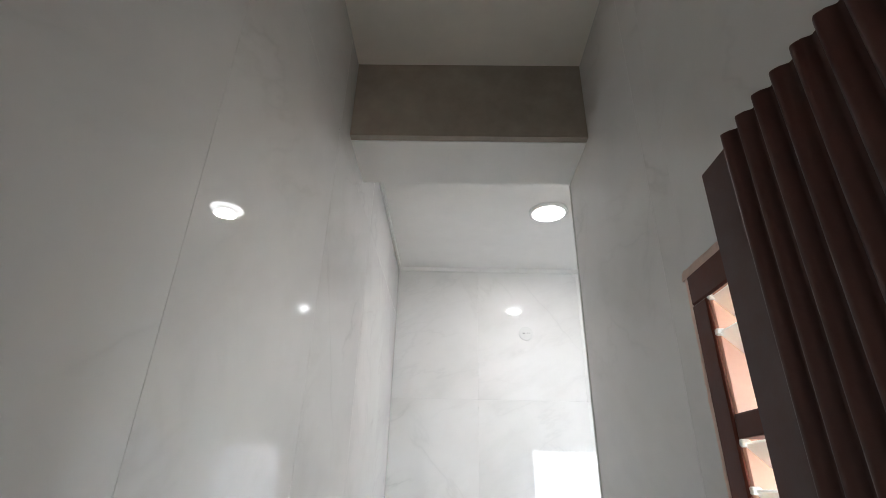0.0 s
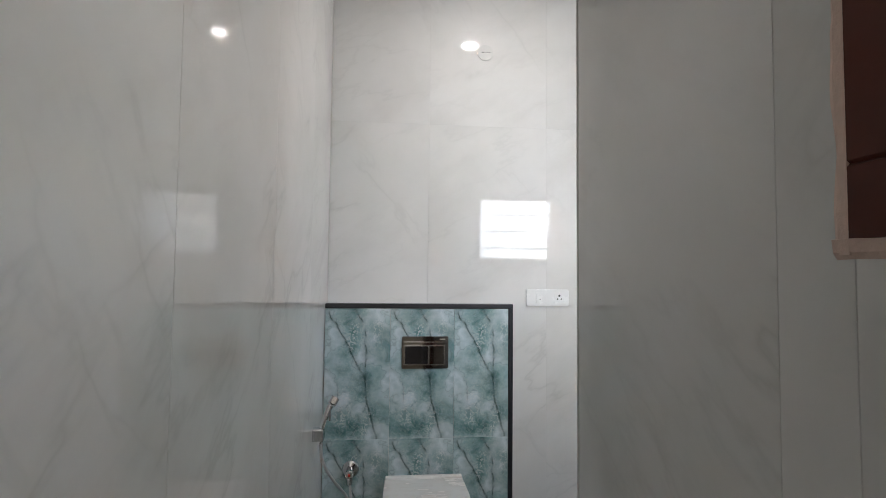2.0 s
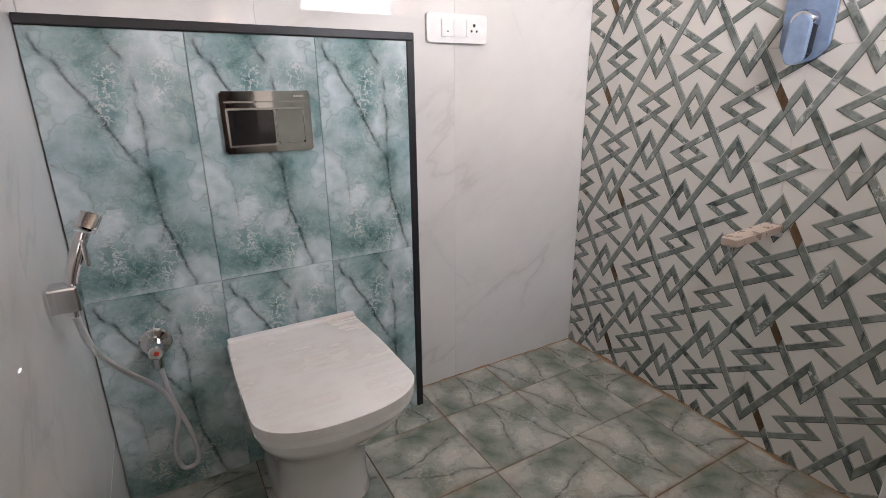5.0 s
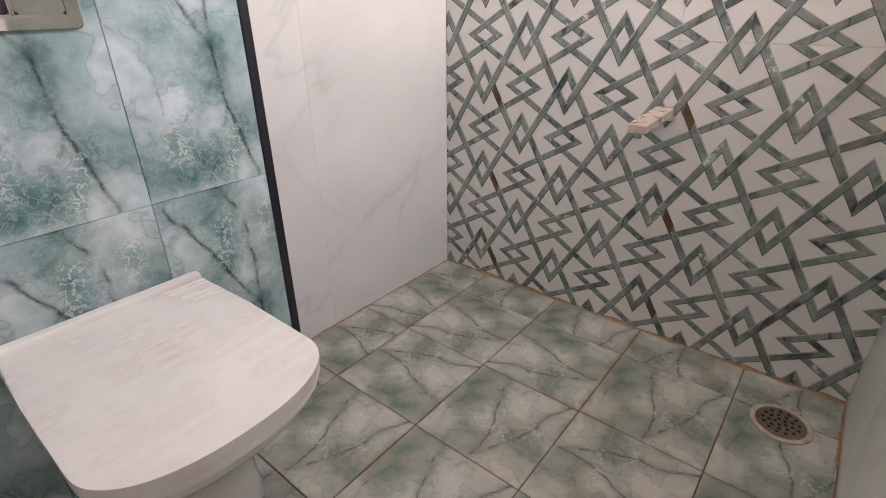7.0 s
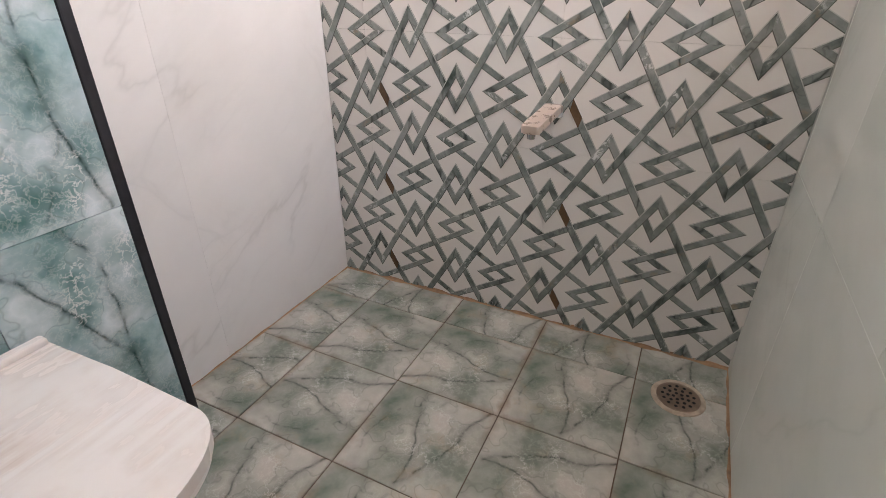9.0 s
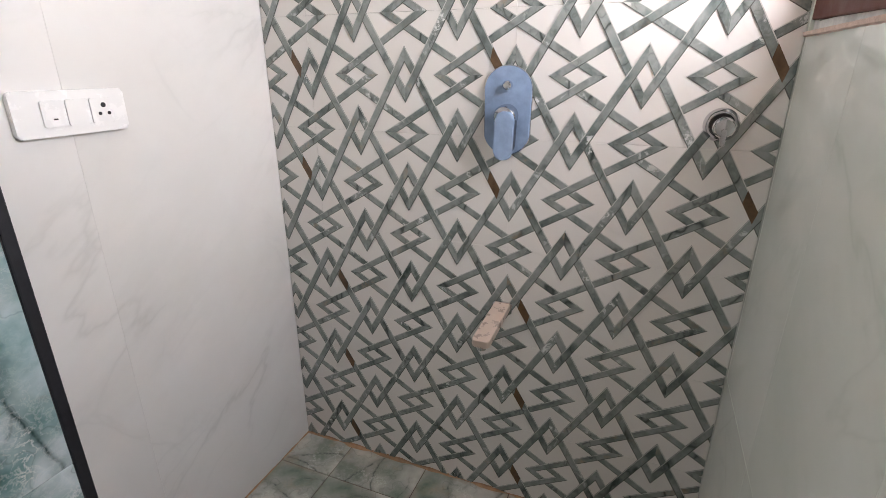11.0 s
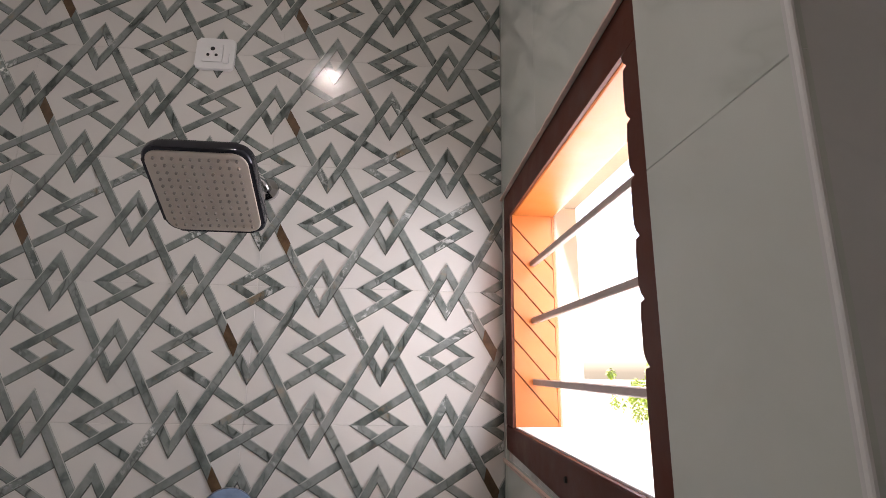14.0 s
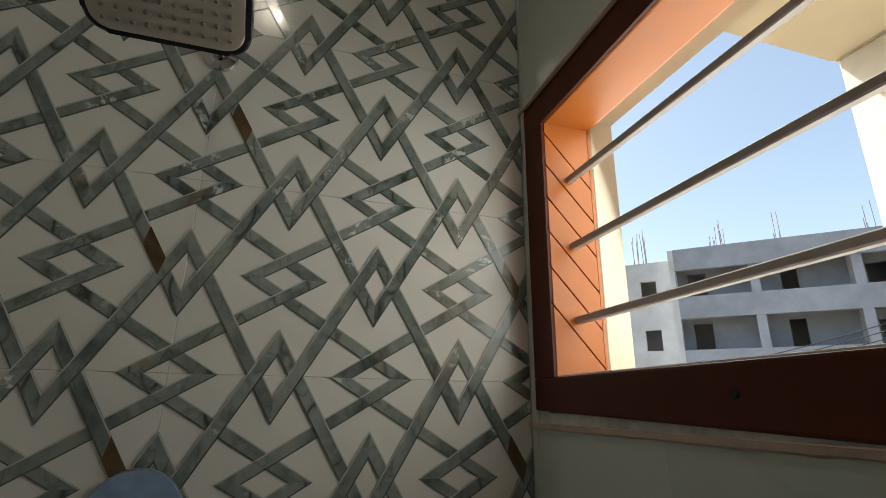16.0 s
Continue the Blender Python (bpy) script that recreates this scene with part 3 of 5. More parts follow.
tagged(part("ceiling_passage", box_bm(-0.15, X_P + 0.16, Y_D, 0.88, Z_P, Z_TOP), M_CEIL_P), "cream painted passage ceiling", "ceiling", kind="structure")
tagged(part("ceiling_shower", box_bm(-0.15, 1.85, Y_S, Y_N + TILE, Z_C, Z_TOP - 0.002), M_CEIL), "white painted ceiling", "ceiling", kind="structure")
beam = empty("beam", "beam with a darker grey-brown face and a white soffit", "beam", kind="structure")
part("face", box_bm(X_W, X_P, 0.88, 0.905, 2.697, Z_P), M_BEAM_FACE, beam, "darker grey-brown face")
part("soffit", box_bm(X_W, X_P, 0.905, Y_S - 0.002, 2.694, Z_P), M_CEIL, beam, "white painted soffit")
cove = bmesh.new()
box_bm(X_W, X_E, Y_N - 0.012, Y_N - 0.001, 2.915, Z_C, 0.002, 1, bm=cove)
box_bm(X_W + 0.001, X_W + 0.012, Y_S, Y_N - 0.013, 2.915, Z_C, 0.002, 1, bm=cove)
tagged(part("trim", cove, M_CEIL), "white plaster band under the ceiling", "trim", kind="structure")
corner = box_bm(X_P - 0.002, X_P + 0.003, Y_S - 0.002, Y_S + 0.002, 0.0, 2.69, 0.001, 1)
tagged(part("corner_trim", corner, M_CEIL), "thin white tile edge at the wall corner", "trim", kind="structure")
floor = tagged(part("floor", box_bm(-0.15, 1.85, Y_D, Y_N + TILE, -0.12, -0.003), M_GROUT_F), "grey-green onyx tiled floor with stained joints", "floor", kind="structure")

# ---------------------------------------------------------------- windows


win_s = empty("window_1", "red-brown painted window with empty louvre slots and iron rods", "window", kind="structure")
S_U0, S_U1, S_V0, S_V1 = 0.953, 1.688, 1.410, 2.035      # outer frame
S_A0, S_A1, S_B0, S_B1 = 0.996, 1.615, 1.487, 1.967      # clear opening
yf, yb = Y_S - 0.002, 1.042
rail = box_bm(S_U0, S_U1, yb, yf, S_V0, S_B0, 0.004, 2)
for v in rail.verts:                      # its lower edge climbs a little towards the corner
    if v.co.z < S_V0 + 0.02:
        v.co.z += 0.024 * (v.co.x - S_U0) / (S_U1 - S_U0)
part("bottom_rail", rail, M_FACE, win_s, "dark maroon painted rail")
part("sill", box_bm(S_A0, S_A1, yb - 0.004, yf - 0.006, S_B0 - 0.004, S_B0 + 0.003, 0.001, 1), M_SILL, win_s, "pale sill")
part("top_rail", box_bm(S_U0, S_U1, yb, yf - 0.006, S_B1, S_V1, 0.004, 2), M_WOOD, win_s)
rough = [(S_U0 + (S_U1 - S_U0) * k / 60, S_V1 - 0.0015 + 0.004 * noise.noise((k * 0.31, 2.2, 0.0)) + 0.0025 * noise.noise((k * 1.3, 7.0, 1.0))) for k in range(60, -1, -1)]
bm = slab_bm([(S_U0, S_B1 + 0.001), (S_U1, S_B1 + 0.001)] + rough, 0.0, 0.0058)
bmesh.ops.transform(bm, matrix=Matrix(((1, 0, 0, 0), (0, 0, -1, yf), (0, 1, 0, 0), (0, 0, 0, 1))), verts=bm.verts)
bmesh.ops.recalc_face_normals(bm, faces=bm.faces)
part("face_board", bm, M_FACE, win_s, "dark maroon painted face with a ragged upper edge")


def notched_board(x_out, x_in, deep):
    """Upright face board whose inner edge is nicked where the blade slots run out."""
    s = 1 if x_in > x_out else -1
    edge = [(x_in, S_B1)]
    for k in range(6):
        z = 1.953 - 0.0672 * k
        edge += [(x_in, z + 0.012), (x_in - s * deep * 0.35, z + 0.003), (x_in - s * deep, z - 0.004), (x_in - s * deep * 0.2, z - 0.006), (x_in, z - 0.020)]
    edge.append((x_in, S_B0 + 0.001))
    bm = slab_bm([(x_out, S_B0 + 0.001), (x_out, S_B1)] + edge, 0.0, 0.0058)
    bmesh.ops.transform(bm, matrix=Matrix(((1, 0, 0, 0), (0, 0, -1, yf), (0, 1, 0, 0), (0, 0, 0, 1))), verts=bm.verts)
    bmesh.ops.recalc_face_normals(bm, faces=bm.faces)
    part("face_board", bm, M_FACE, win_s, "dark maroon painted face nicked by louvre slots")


notched_board(S_U0, S_A0 - 0.001, 0.011)
notched_board(S_U1, S_A1 + 0.001, 0.002)


def slotted_jamb(win, x_in, x_out):
    """Jamb with six slanting saw cuts for glass blades."""
    s = 1 if x_out > x_in else -1
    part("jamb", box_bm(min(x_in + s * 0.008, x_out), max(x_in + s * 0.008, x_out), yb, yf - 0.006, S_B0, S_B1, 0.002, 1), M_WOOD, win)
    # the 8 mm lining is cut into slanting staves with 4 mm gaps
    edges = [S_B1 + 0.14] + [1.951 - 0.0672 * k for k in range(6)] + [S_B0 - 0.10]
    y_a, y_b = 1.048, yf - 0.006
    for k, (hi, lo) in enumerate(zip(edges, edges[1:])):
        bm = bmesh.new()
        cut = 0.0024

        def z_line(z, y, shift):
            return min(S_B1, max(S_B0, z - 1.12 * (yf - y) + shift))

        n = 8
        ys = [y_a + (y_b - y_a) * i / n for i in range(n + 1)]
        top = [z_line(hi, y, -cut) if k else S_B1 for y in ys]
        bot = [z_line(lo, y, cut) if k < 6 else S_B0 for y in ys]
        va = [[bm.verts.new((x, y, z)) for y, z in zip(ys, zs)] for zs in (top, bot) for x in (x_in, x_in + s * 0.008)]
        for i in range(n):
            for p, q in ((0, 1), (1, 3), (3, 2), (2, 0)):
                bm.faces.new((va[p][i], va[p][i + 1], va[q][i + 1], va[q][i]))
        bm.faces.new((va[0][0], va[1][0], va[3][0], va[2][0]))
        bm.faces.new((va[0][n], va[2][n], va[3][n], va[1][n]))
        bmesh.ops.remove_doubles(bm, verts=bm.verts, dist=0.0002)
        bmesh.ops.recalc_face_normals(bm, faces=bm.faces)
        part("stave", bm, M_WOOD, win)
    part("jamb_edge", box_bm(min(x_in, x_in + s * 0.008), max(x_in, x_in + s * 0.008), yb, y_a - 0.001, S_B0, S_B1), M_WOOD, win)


slotted_jamb(win_s, S_A1, S_U1)
slotted_jamb(win_s, S_A0, S_U0)
for z in (1.851, 1.719, 1.584):
    part("rod", box_bm(S_A0 - 0.004, S_A1 + 0.004, 1.089, 1.102, z - 0.0065, z + 0.0065, 0.002, 1), M_ROD, win_s, "light painted square iron rod")
for x, y in ((1.36, 1.12), (1.24, 1.08)):
    part("screw", lathe_bm([(0, 0), (0.004, 0), (0.003, 0.003), (0, 0.003)], 10, pose(x, y, S_B0)), M_BLACK, win_s)
part("screw", lathe_bm([(0, 0), (0.005, 0), (0.004, 0.003), (0, 0.003)], 10, pose(1.262, yf, 1.455, -90)), M_BLACK, win_s)
# painted masonry reveal outside the frame
rv = bmesh.new()
for b in ((1.615, 1.648, 0.985, 1.041, S_B0 - 0.03, 2.03), (0.962, 0.985, 0.985, 1.041, S_B0 - 0.03, 2.03), (0.962, 1.648, 0.985, 1.041, 1.99, 2.032), (0.962, 1.648, 0.955, 1.041, 1.428, 1.482)):
    box_bm(*b, 0.003, 1, bm=rv)
tagged(part("window_reveal", rv, M_OUTWALL), "cream painted reveal outside the shower window", "reveal", kind="structure")

win_p = empty("window_2", "red-brown window with frosted glass louvre blades", "window", kind="structure")
xf, xb = X_P - 0.006, X_P + 0.115
P_U0, P_U1, P_V0, P_V1 = -0.36, 0.438, 1.42, 2.04
P_A0, P_A1, P_B0, P_B1 = -0.31, 0.388, 1.495, 1.985
P_BACK = xf + 0.008
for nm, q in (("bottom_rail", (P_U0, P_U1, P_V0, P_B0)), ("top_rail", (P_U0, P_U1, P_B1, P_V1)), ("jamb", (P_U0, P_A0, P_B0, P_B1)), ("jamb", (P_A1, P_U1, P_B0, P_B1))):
    part(nm, box_bm(P_BACK, xb, *q, 0.003, 1), M_JAMB_LIT, win_p)
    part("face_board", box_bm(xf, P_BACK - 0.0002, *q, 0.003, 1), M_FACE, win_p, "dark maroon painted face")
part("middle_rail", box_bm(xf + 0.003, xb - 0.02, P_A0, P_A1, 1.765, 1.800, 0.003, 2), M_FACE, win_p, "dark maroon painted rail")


def make_frosted():
    m, nt, b = mat("frosted_glass")
    b.inputs["Base Color"].default_value = (0.86, 0.93, 0.90, 1)
    b.inputs["Transmission Weight"].default_value = 0.85
    b.inputs["Roughness"].default_value = 0.45
    bump(nt, b, noise_out(nt, coords(nt), 160.0, 3.0), 0.3, 0.001)
    return m


M_FROST = make_frosted()
for z in (1.985, 1.925, 1.760, 1.698, 1.635):
    bm = box_bm(0, 0.135, P_A0 + 0.002, P_A1 + 0.012, -0.0025, 0.0025, 0.001, 1)
    bmesh.ops.transform(bm, matrix=pose(X_P + 0.004, 0, z, 0, 44, 0), verts=bm.verts)
    ob = part("glass_blade", bm, M_FROST, win_p, "tilted frosted glass louvre blade")
    ob.visible_shadow = False
    part("blade_clip", box_bm(X_P - 0.003, X_P + 0.012, P_A1 - 0.006, P_A1 + 0.004, z - 0.006, z + 0.005, 0.002, 1), M_PLASTIC, ob)


def mortar_ring(name, axis, plane, inward, u0, u1, v0, v1, width, seed, parent, skip=()):
    """Uneven strip of mortar round a window frame."""
    rnd = random.Random(seed)
    sides = {"bottom": ((u0, v0), (u1, v0), (0, -1)), "top": ((u0, v1), (u1, v1), (0, 1)), "left": ((u0, v0), (u0, v1), (-1, 0)), "right": ((u1, v0), (u1, v1), (1, 0))}
    for key, (p, q, out) in sides.items():
        if key in skip:
            continue
        bm = bmesh.new()
        n, rows = 46, []
        for k in range(n + 1):
            t = -0.02 + 1.04 * k / n
            u, v = p[0] + (q[0] - p[0]) * t, p[1] + (q[1] - p[1]) * t
            w = width * (0.85 + 0.28 * noise.noise((k * 0.22, seed * 3.1, len(key)))) + rnd.uniform(0, 0.0016)
            lift = 0.0035 + rnd.uniform(0, 0.0015)
            row = []
            for d, h in ((-0.004, 0.0), (-0.003, lift * 1.4), (w * 0.6, lift), (w, 0.0)):
                a, b = u + out[0] * d, v + out[1] * d
                pos = plane + inward * h
                row.append(bm.verts.new((a, pos, b) if axis == "y" else (pos, a, b)))
            rows.append(row)
        for r0, r1 in zip(rows, rows[1:]):
            for i in range(3):
                bm.faces.new((r0[i], r1[i], r1[i + 1], r0[i + 1]))
        bmesh.ops.recalc_face_normals(bm, faces=bm.faces)
        part(name, bm, M_PINK, parent, "rough pinkish mortar joint")


mortar_ring("mortar", "x", X_P, -1, P_U0, P_U1, P_V0, P_V1, 0.019, 2, win_p)
mortar_ring("mortar", "y", Y_S, 1, S_U0, S_U1, S_V0, S_V1, 0.007, 5, win_s, ("right", "left"))

# ---------------------------------------------------------------- entrance door leaf, open against the passage wall
door = empty("door_1", "dark brown fluted door leaf standing open along the wall", "door", kind="structure", at=(0.69, -0.62, 0))
D_F, D_Y0, D_Y1, D_T = 0.662, -0.70, 0.172, 2.080
part("leaf", box_bm(D_F + 0.006, D_F + 0.036, D_Y0, D_Y1, 0.008, D_T - 0.012, 0.002, 1), M_DOOR, door).location = (-0.69, 0.62, 0)
part("stile", box_bm(D_F, D_F + 0.006, D_Y1 - 0.066, D_Y1, 0.008, D_T - 0.004, 0.002, 1), M_DOOR, door).location = (-0.69, 0.62, 0)
flute_me = None
k = 0
while D_Y1 - 0.066 - 0.0335 * (k + 1) > D_Y0:
    if flute_me is None:
        bm = bmesh.new()
        prof = [(0.006, 0.0), (0.0, 0.0004), (-0.006, 0.004), (-0.010, 0.009), (-0.0115, 0.0125), (-0.010, 0.016), (-0.006, 0.021), (0.0, 0.0246), (0.001, 0.026), (0.001, 0.032), (0.006, 0.0333)]
        lo = [bm.verts.new((x, -y, 0.008)) for x, y in prof]
        hi = [bm.verts.new((x, -y, D_T)) for x, y in prof]
        for i in range(len(prof)):
            j = (i + 1) % len(prof)
            bm.faces.new((lo[i], lo[j], hi[j], hi[i]))
        bm.faces.new(lo)
        bm.faces.new(hi[::-1])
        bmesh.ops.recalc_face_normals(bm, faces=bm.faces)
        ob = smooth_by_angle(part("flute", bm, M_DOOR, door), 50)
        flute_me = ob.data
    else:
        ob = new("flute", flute_me)
        ob.parent = door
    ob.location = (D_F - 0.69, D_Y1 - 0.066 - 0.0335 * k + 0.62, 0)
    k += 1

# ---------------------------------------------------------------- boxed cistern wall behind the toilet
PX1, PY, PZ = 0.905, 2.405, 1.235
cistern = empty("cistern_wall", "boxed cistern wall clad in blue-green onyx tiles", "wall panel", kind="structure")
part("core", box_bm(X_W + 0.001, PX1 - 0.012, PY + TILE, Y_N, 0.0, PZ - 0.012), M_GROUT, cistern)
part("top_trim", box_bm(X_W + 0.001, PX1, PY - 0.003, PY + 0.03, PZ - 0.022, PZ, 0.003, 2), M_TRIM, cistern, "black metal edge profile")
part("side_trim", box_bm(PX1 - 0.022, PX1, PY - 0.003, PY + 0.03, 0.0, PZ - 0.022, 0.003, 2), M_TRIM, cistern, "black metal edge profile")
part("ledge", box_bm(X_W + 0.001, PX1 - 0.001, PY + 0.03, Y_N - 0.001, PZ - 0.011, PZ - 0.003), M_MARBLE, cistern)
part("side", box_bm(PX1 - 0.011, PX1 - 0.003, PY + 0.03, Y_N - 0.001, 0.0, PZ - 0.012), M_MARBLE, cistern)

# ---------------------------------------------------------------- flush plate
plate = empty("flush_plate", "polished metal dual flush plate on the onyx tiles", "flush plate", at=(0.476, PY, 1.004))


def on_wall_y(bm, x, y, z):
    """Turns a piece built lying in x, y with z up so that it faces -y."""
    bmesh.ops.transform(bm, matrix=pose(x, y, z, 90, 0, 0), verts=bm.verts)
    return bm


part("backplate", on_wall_y(slab_bm(round_rect(0.222, 0.152, 0.006), 0, 0.010, 0.003), 0, 0, 0), M_DARKCHROME, plate)
part("large_button", on_wall_y(slab_bm(round_rect(0.108, 0.084, 0.004), 0.010, 0.0165, 0.003), -0.042, 0, -0.012), M_BUTTON, plate)
part("small_button", on_wall_y(slab_bm(round_rect(0.068, 0.084, 0.004), 0.010, 0.0165, 0.003), 0.054, 0, -0.012), M_DARKCHROME, plate)
part("rim", on_wall_y(slab_bm(round_rect(0.206, 0.004, 0.0015), 0.010, 0.0135, 0.001), 0, 0, 0.050), M_SATIN, plate)
for bx, bw in ((-0.042, 0.108), (0.054, 0.068)):
    for bz in (-0.012 - 0.045, -0.012 + 0.045):
        part("button_rim", on_wall_y(slab_bm(round_rect(bw + 0.008, 0.0045, 0.001), 0.010, 0.0175, 0.001), bx, 0, bz), M_SATIN, plate, "bright metal edge")
    for dx in (-1, 1):
        part("button_rim", on_wall_y(slab_bm(round_rect(0.0035, 0.085, 0.001), 0.010, 0.0175, 0.001), bx + dx * (bw / 2 + 0.0025), 0, -0.012), M_SATIN, plate, "bright metal edge")
part("maker_mark", on_wall_y(slab_bm(round_rect(0.026, 0.005, 0.001), 0.010, 0.0106), 0.082, 0, 0.063), M_STEEL, plate)

# ---------------------------------------------------------------- toilet
TX, TBACK, TFRONT = 0.473, PY - 0.006, 1.872
toilet = empty("toilet", "white ceramic back-to-wall toilet with a dusty closed lid", "toilet", at=(TX, 2.15, 0))


def seat_outline(w, back, front, inset=0.0, n=14):
    """D-shaped outline: square hinges, straight flaring sides and a round front."""
    half = w / 2 - inset
    back -= inset
    front += inset
    out = [(-half + 0.012, back), (half - 0.012, back), (half, back - 0.012)]
    y_side = front + 0.112
    out.append((half + 0.004, (back + y_side) / 2))
    for k in range(2 * n + 1):
        a = math.pi * k / (2 * n)
        c, s = math.cos(a), math.sin(a)
        x = (half + 0.003) * (abs(c) ** 0.86) * (1 if c >= 0 else -1)
        y = y_side - (y_side - front) * (abs(s) ** 0.9)
        out.append((x, y))
    out.append((-half - 0.004, (back + y_side) / 2))
    out.append((-half, back - 0.012))
    return out


def pan_bm():
    """Pan lofted from the foot on the floor to the rim."""
    bm = bmesh.new()
    back = TBACK - 2.15
    secs = [(0.0, 0.246, 2.085), (0.012, 0.250, 2.075), (0.05, 0.236, 2.075), (0.12, 0.226, 2.07), (0.19, 0.234, 2.05), (0.25, 0.262, 2.005), (0.30, 0.300, 1.955), (0.34, 0.330, 1.915), (0.368, 0.342, 1.893), (0.392, 0.346, 1.888)]
    secs = [(z, w, f - 2.15) for z, w, f in secs]
    rings = []
    for z, w, front in secs:
        rings.append([bm.verts.new((x, y, z)) for x, y in seat_outline(w, back, front)])
    for a, b in zip(rings, rings[1:]):
        for i in range(len(a)):
            j = (i + 1) % len(a)
            bm.faces.new((a[i], b[i], b[j], a[j]))
    bm.faces.new(rings[0])
    bm.faces.new(rings[-1][::-1])
    bmesh.ops.recalc_face_normals(bm, faces=bm.faces)
    return bm


smooth_by_angle(part("pan", pan_bm(), M_CERAMIC, toilet), 40)
smooth_by_angle(part("seat", slab_bm(seat_outline(0.356, 2.358 - 2.15, TFRONT - 2.15 + 0.006), 0.394, 0.410, 0.005, 2), M_PLASTIC, toilet), 40)


def make_lid_paint():
    """White lid streaked by dusty wiping marks."""
    m, nt, b = mat("dusty_white_lid")
    vec = coords(nt)
    mp = node(nt, "ShaderNodeMapping")
    mp.inputs["Rotation"].default_value = (0, 0, radians(38))
    mp.inputs["Scale"].default_value = (4.0, 46.0, 4.0)
    nt.links.new(vec, mp.inputs[0])
    s = noise_out(nt, mp.outputs[0], 1.0, 5.0, 0.6)
    blot = ramp(nt, noise_out(nt, vec, 7.0, 4.0), [(0.40, (0, 0, 0)), (0.66, (1, 1, 1))]).outputs[0]
    f = math_node(nt, "MULTIPLY", ramp(nt, s, [(0.38, (0, 0, 0)), (0.66, (1, 1, 1))]).outputs[0], blot)
    c = mixc(nt, math_node(nt, "MULTIPLY", f, 0.75), (0.80, 0.79, 0.77), (0.55, 0.47, 0.42))
    nt.links.new(c, b.inputs["Base Color"])
    nt.links.new(ramp(nt, f, [(0.0, (0.16,) * 3), (1.0, (0.5,) * 3)]).outputs[0], b.inputs["Roughness"])
    return m


M_LID = make_lid_paint()
smooth_by_angle(part("lid", slab_bm(seat_outline(0.362, 2.362 - 2.15, TFRONT - 2.15), 0.413, 0.436, 0.008, 3), M_LID, toilet, "dusty white lid"), 40)
part("lid_ridge", box_bm(-0.177, 0.177, 2.336 - 2.15, 2.3605 - 2.15, 0.432, 0.448, 0.006, 3), M_LID, toilet)
for sx in (-1, 1):
    part("hinge", lathe_bm([(0, -0.03), (0.013, -0.03), (0.013, 0.03), (0, 0.03)], 16, pose(sx * 0.085, 2.368 - 2.15, 0.405, 0, 90, 0)), M_PLASTIC, toilet)
part("hinge_block", box_bm(-0.15, 0.15, 2.356 - 2.15, TBACK - 2.15, 0.392, 0.420, 0.006, 2), M_CERAMIC, toilet)

# ---------------------------------------------------------------- hand spray on the west wall
spray = empty("hand_spray", "chrome hand spray in its wall holder with a hose", "bidet spray", at=(0.0, 2.10, 0.74))
part("holder", box_bm(0.0, 0.050, -0.036, 0.010, -0.036, 0.012, 0.005, 2), M_CHROME, spray)
smooth_by_angle(part("handle", tube_bm(smooth_line([(0.034, -0.014, -0.050), (0.040, -0.013, 0.010), (0.056, -0.008, 0.060), (0.072, 0.0, 0.100)]), lambda q: 0.0095 + 0.003 * q), M_CHROME, spray))
part("spray_head", slab_bm(round_rect(0.034, 0.050, 0.010), -0.013, 0.016, 0.005, 2, pose(0.082, 0.004, 0.114, -24, 30, 0)), M_CHROME, spray)
part("trigger", box_bm(0.066, 0.075, -0.018, -0.004, 0.040, 0.090, 0.003, 2), M_CHROME, spray)
hose = [(0.034, -0.014, -0.050), (0.045, 0.02, -0.14), (0.075, 0.12, -0.25), (0.125, 0.21, -0.36), (0.152, 0.235, -0.46), (0.132, 0.245, -0.56), (0.140, 0.245, -0.63), (0.178, 0.24, -0.62), (0.176, 0.25, -0.54), (0.145, 0.262, -0.42), (0.135, 0.262, -0.335)]
bm = tube_bm(smooth_line(hose, 40), 0.0062, 10)
smooth_by_angle(part("hose", bm, M_HOSE, spray, "ribbed metal hose"), 60)

valve = empty("angle_valve", "chrome angle valve on the onyx tiles", "valve", at=(0.133, PY, 0.464))
part("rosette", on_wall_y(lathe_bm([(0, 0), (0.039, 0), (0.039, 0.004), (0.034, 0.010), (0.020, 0.013), (0, 0.013)], 32), 0, 0, 0), M_CHROME, valve)
part("body", on_wall_y(lathe_bm([(0, 0.01), (0.017, 0.01), (0.016, 0.05), (0, 0.05)], 20), 0, 0, 0), M_CHROME, valve)
part("knob", on_wall_y(lathe_bm([(0, 0.048), (0.017, 0.048), (0.019, 0.053), (0.019, 0.07), (0.014, 0.075), (0, 0.075)], 20), 0, 0, 0), M_CHROME, valve)
part("outlet", lathe_bm([(0, -0.056), (0.012, -0.056), (0.013, -0.040), (0.016, -0.012), (0.016, 0), (0, 0)], 16, pose(0.0, -0.035, 0)), M_CHROME, valve)
part("red_mark", on_wall_y(lathe_bm([(0, 0.0755), (0.006, 0.0755), (0.006, 0.0765), (0, 0.0765)], 14), 0, 0, 0), make_plain("red_dot", (0.45, 0.03, 0.02), 0.4), valve)

# ---------------------------------------------------------------- switch board, junction cover, socket


def hole_set(parent, m, s=1.0):
    for x, y, r in ((0, 0.0085, 0.0042), (-0.0078, -0.005, 0.0030), (0.0078, -0.005, 0.0030)):
        part("pin_hole", lathe_bm([(0, 0), (r * s, 0), (r * s, 0.0008), (0, 0.0008)], 14, m @ pose(x * s, y * s, 0)), M_BLACK, parent)


